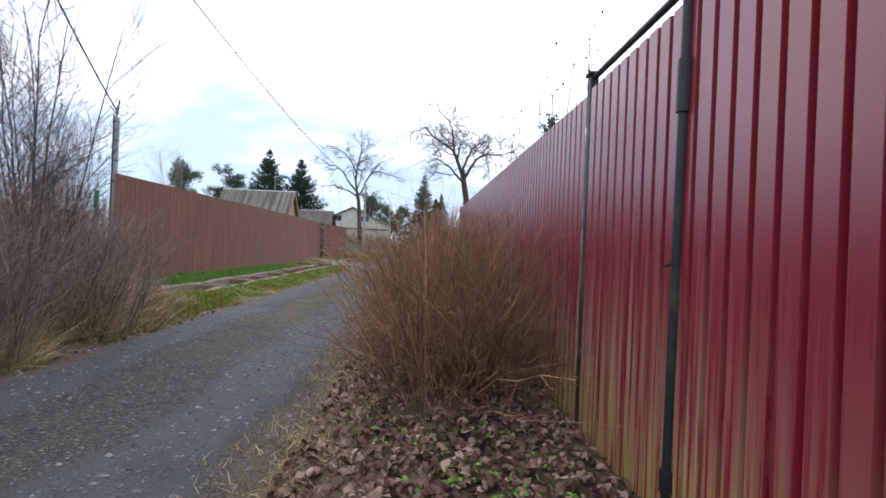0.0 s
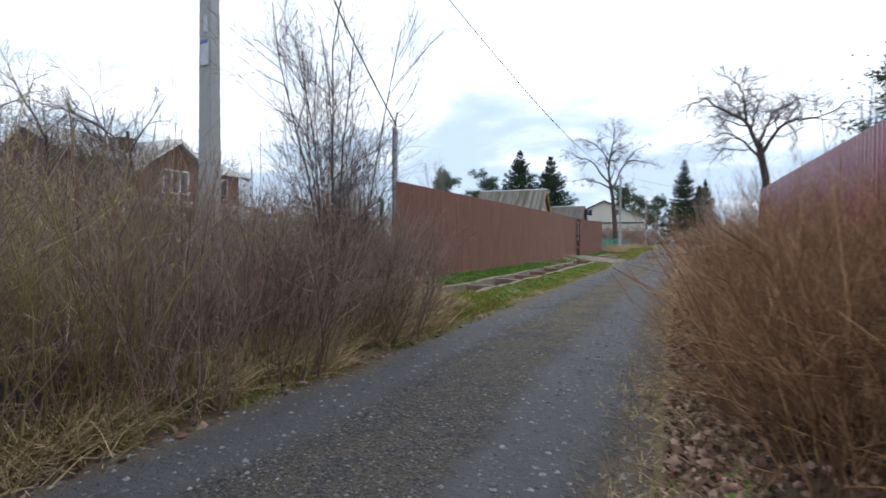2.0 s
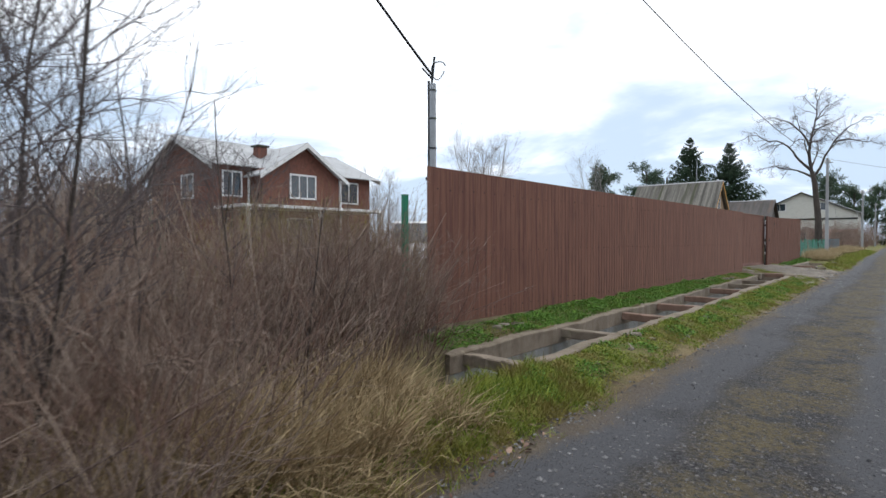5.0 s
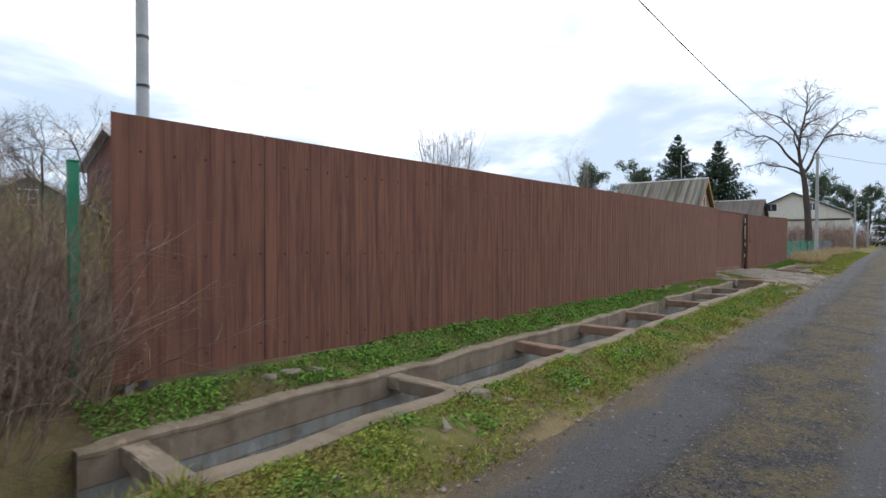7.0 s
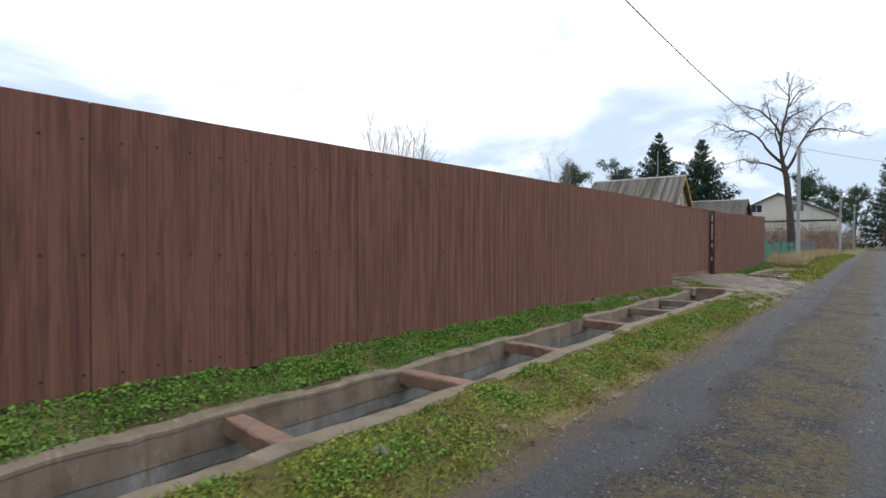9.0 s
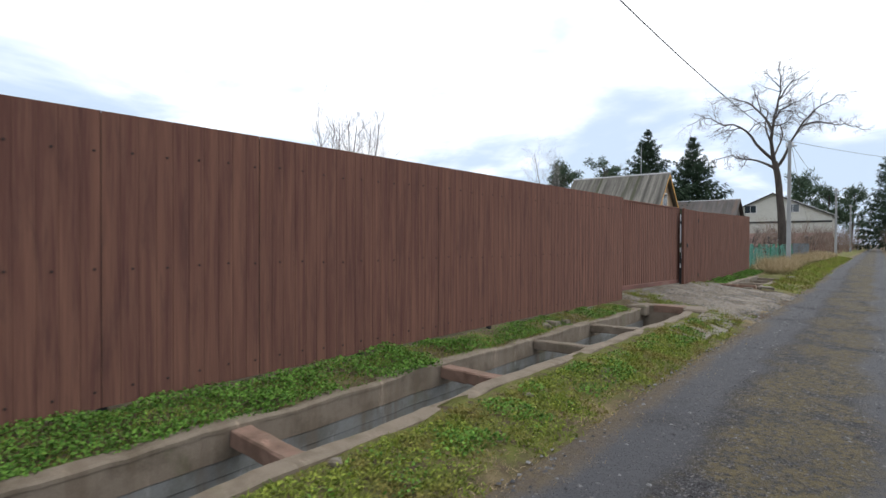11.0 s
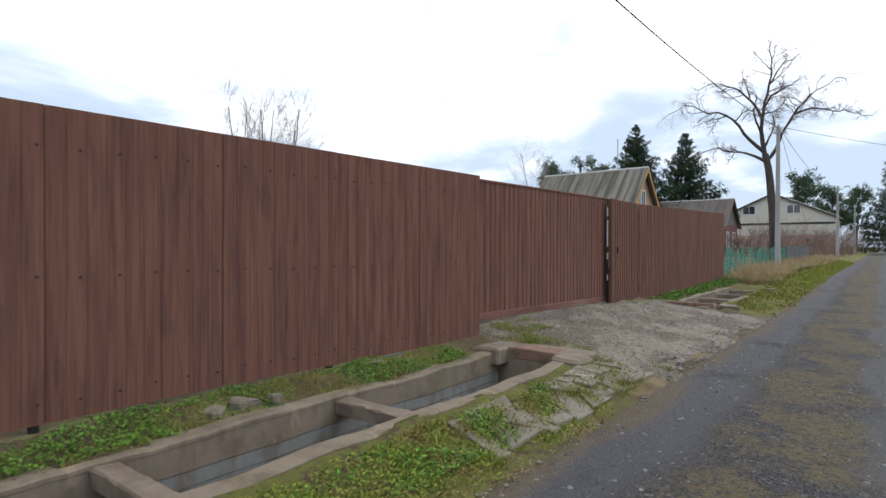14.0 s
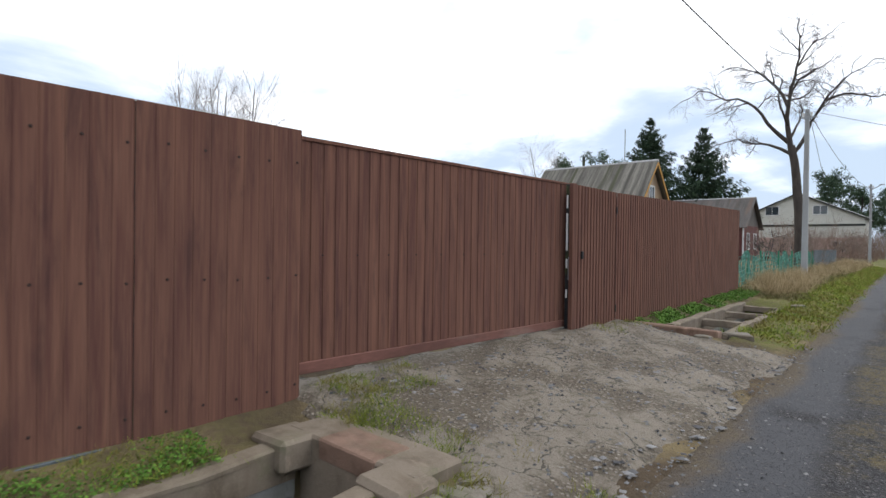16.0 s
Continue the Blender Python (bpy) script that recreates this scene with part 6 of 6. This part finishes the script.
    # grass on the driveway's rim and joints
    b = np.vstack([patchy(rng, 260, -5.9, -4.2, 27.8, 28.35, 2.0, -0.1, 3.0), patchy(rng, 160, -6.05, -5.5, 28.0, 29.2, 2.0, -0.1, 5.0), patchy(rng, 60, -6.0, -5.4, 33.0, 34.6, 2.0, 0.0, 5.0), patchy(rng, 200, -4.2, -3.5, 24.4, 28.6, 2.0, 0.05, 6.0)])
    tufts("driveway_grass", "grass tufts along the edge of the driveway", b, M_GRASS, 0.13, 0.004, 0.5, rng, 12, 0.04)
    # crown of the lane
    b = patchy(rng, 9500, -2.62, -1.72, 0.5, 40.0, 0.9, 0.04, 8.0)
    tufts("crown_turf", "thin mossy turf on the crown of the lane", b, M_CROWN, 0.024, 0.0045, 1.2, rng, 4, 0.05)
    # margin of the thicket
    b = patchy(rng, 480, -3.8, -3.38, -2.5, 6.6, 1.3, -0.05, 2.2)
    tufts("dry_grass", "pale dry grass bent over at the thicket's foot", b, M_STRAW, 0.40, 0.0045, 0.75, rng, 10, 0.06, (0.45, 0.0))
    b = patchy(rng, 640, -4.5, -3.65, 3.2, 7.6, 1.3, -0.2, 2.6)
    tufts("dry_grass", "tall pale dry grass beside the ditch mouth", b, M_STRAW, 0.46, 0.0045, 0.6, rng, 12, 0.07, (0.3, 0.1))
    b = patchy(rng, 230, -3.95, -3.5, 2.3, 5.4, 1.6, 0.0, 8.6)
    tufts("dry_grass", "bent bleached grass before the thicket", b, M_STRAW, 0.50, 0.005, 0.6, rng, 10, 0.07, (0.35, 0.0))
    b = patchy(rng, 520, -4.75, -3.8, 4.9, 7.6, 1.6, -0.15, 3.6)
    tufts("dry_grass", "tall bleached dry grass where the thicket meets the ditch", b, M_STRAW, 0.66, 0.0055, 0.45, rng, 12, 0.07, (0.25, 0.05))
    b = patchy(rng, 420, -3.9, -3.25, -2.0, 9.2, 1.5, 0.1, 6.2)
    tufts("green_grass", "green grass tufts at the lane's edge", b, M_GRASS, 0.16, 0.004, 0.6, rng, 9, 0.05)
    b = patchy(rng, 1200, -4.3, -3.45, 5.6, 9.4, 1.4, -0.3, 6.9)
    tufts("green_grass", "long green grass at the ditch mouth", b, M_GRASS, 0.17, 0.005, 0.6, rng, 9, 0.05)
    # under the rust-brown shrubs: dead leaves, straw and a few green plants
    b = patchy(rng, 12500, -0.6, 1.12, 0.2, 10.0, 1.2, -0.3, 1.7)
    b[:, 2] += rng.uniform(0.005, 0.05, len(b))
    tagged(part("dead_leaves", leaves_mesh("dead_leaves", b, 0.011 + 0.032 * rng.uniform(0, 1, len(b)) ** 1.5, rng, M_LEAF, 0.9, 0.4), M_LEAF), "brown fallen leaves under the shrubs", "leaves", kind="stuff")
    b = patchy(rng, 2300, -1.0, -0.25, -0.5, 18.0, 1.2, -0.25, 2.7)
    tufts("dry_grass", "flattened dry grass along the lane's edge", b, M_STRAW, 0.13, 0.004, 1.3, rng, 7, 0.06)
    b = patchy(rng, 260, -0.4, 1.1, 0.5, 2.6, 1.6, 0.1, 9.7)
    b[:, 2] += rng.uniform(0.01, 0.09, len(b))
    tagged(part("ground_weeds", leaves_mesh("ground_weeds", b, rng.uniform(0.010, 0.022, len(b)), rng, M_WEED, 0.6), M_WEED), "small green weeds among the dead leaves", "weeds", kind="stuff")
    b = patchy(rng, 240, -1.0, 0.2, 0.2, 2.6, 1.6, -0.1, 9.1)
    tufts("green_grass", "short moss and grass at the lane's edge", b, M_CROWN, 0.05, 0.004, 0.8, rng, 12, 0.06)
    b = patchy(rng, 350, -3.75, -3.2, -1.0, 8.0, 1.6, -0.2, 1.1)
    b[:, 2] += rng.uniform(0.005, 0.03, len(b))
    tagged(part("dead_leaves", leaves_mesh("dead_leaves", b, rng.uniform(0.02, 0.04, len(b)), rng, M_LEAF, 0.5, 0.3), M_LEAF), "fallen leaves at the thicket's foot", "leaves", kind="stuff")


def build_gravel():
    rng = np.random.default_rng(6)
    n = 46000
    x, y = rng.uniform(-3.4, -0.75, n), np.concatenate([rng.uniform(-0.5, 9, 22000), rng.uniform(9, 36, n - 22000)])
    keep = rng.uniform(0, 1, n) < 0.30 + 0.7 * np.clip(1 - np.abs(np.abs(x + 2.08) - 0.72) / 0.1, 0, 0) + 0.5 * (np.abs(x + 2.08) < 0.42) + 0.5 * (np.abs(x + 2.08) > 1.05)
    x, y = x[keep], y[keep]
    dx, dy = rng.uniform(-5.9, -3.35, 5000), rng.uniform(28, 34.5, 5000)
    x, y = np.concatenate([x, dx]), np.concatenate([y, dy])
    n = len(x)
    s = 0.004 + 0.020 * rng.uniform(0, 1, n) ** 3.6
    chips = (x < -3.3) & (y > 27.95) & (rng.uniform(0, 1, n) < 0.07)
    s = np.where(chips, rng.uniform(0.02, 0.06, n), s)
    octa = np.array([[1, 0, 0], [0, 1, 0], [-1, 0, 0], [0, -1, 0], [0.1, 0.1, 0.6], [0, 0, -0.5]])
    tri = np.array([[0, 1, 4], [1, 2, 4], [2, 3, 4], [3, 0, 4], [1, 0, 5], [2, 1, 5], [3, 2, 5], [0, 3, 5]])
    a = rng.uniform(0, 6.3, n)
    v = octa[None] * rng.uniform(0.6, 1.3, (n, 6, 3)) * s[:, None, None]
    v[..., 2] *= np.where(chips, 0.28, 1.0)[:, None]
    c, sn = np.cos(a)[:, None], np.sin(a)[:, None]
    v = np.stack([v[..., 0] * c - v[..., 1] * sn, v[..., 0] * sn + v[..., 1] * c, v[..., 2]], -1)
    v += np.stack([x, y, gz(x, y) + np.where((x < -3.3) & (y > 27.95), 0.030, 0.012) + np.where(chips, 0.0, s * 0.2)], -1)[:, None]
    f = tri[None] + (np.arange(n) * 6)[:, None, None]
    tagged(part("gravel", crisp(raw_mesh("gravel", v.reshape(-1, 3), f.reshape(-1, 3), M_STONE)), M_STONE), "loose grey and white stones on the lane", "gravel", kind="stuff")


def build_netting():
    f = thing("netting_fence", "low green plastic netting fence, sagging", "fence")
    rng = np.random.default_rng(9)
    ys = np.arange(43.3, 62.0, 0.15)
    xs = -6.25 + 0.12 * np.sin(ys * 0.9) + 0.04 * np.sin(ys * 5)
    top = 1.42 + 0.10 * np.sin(ys * 1.7) + rng.normal(size=len(ys)) * 0.02
    base = gz(xs, ys)
    bm = B()
    rows = []
    for k in range(7):
        t = k / 6
        rows.append([bm.verts.new((float(x + 0.03 * math.sin(y * 8 + k)), float(y), float(b + t * (h - b)))) for x, y, h, b in zip(xs, ys, top, base)])
    for r0, r1 in zip(rows, rows[1:]):
        for i in range(len(ys) - 1):
            bm.faces.new([r0[i], r0[i + 1], r1[i + 1], r1[i]])
    net = part("netting", bm, M_NET, f)
    mod = net.modifiers.new("mesh", "WIREFRAME")
    mod.thickness, mod.use_replace = 0.03, True
    for y in np.arange(43.4, 62.1, 2.3):
        x = -6.25 + 0.12 * math.sin(y * 0.9)
        part("post", cyl(B(), (x, y, 0.2), (x, y, 1.55), 0.03), M_GREEN, f)
    g = thing("plank_fence", "low bluish-grey plank fence", "fence")
    for i, y in enumerate(np.arange(62.3, 74, 0.4)):
        part("plank", box(B(), (-6.35, y, 0.3), (-6.32, y + 0.3, 1.6 + 0.05 * math.sin(i * 3.1)), 0.004), M_GREYPLANK, g)
    part("rail", box(B(), (-6.40, 62.2, 1.0), (-6.352, 74.3, 1.08)), M_GREYPLANK, g)


build_thicket()
build_red_bush()
build_trees()
build_conifers()
build_seed_stalks()
build_netting()
build_herbs()
build_gravel()
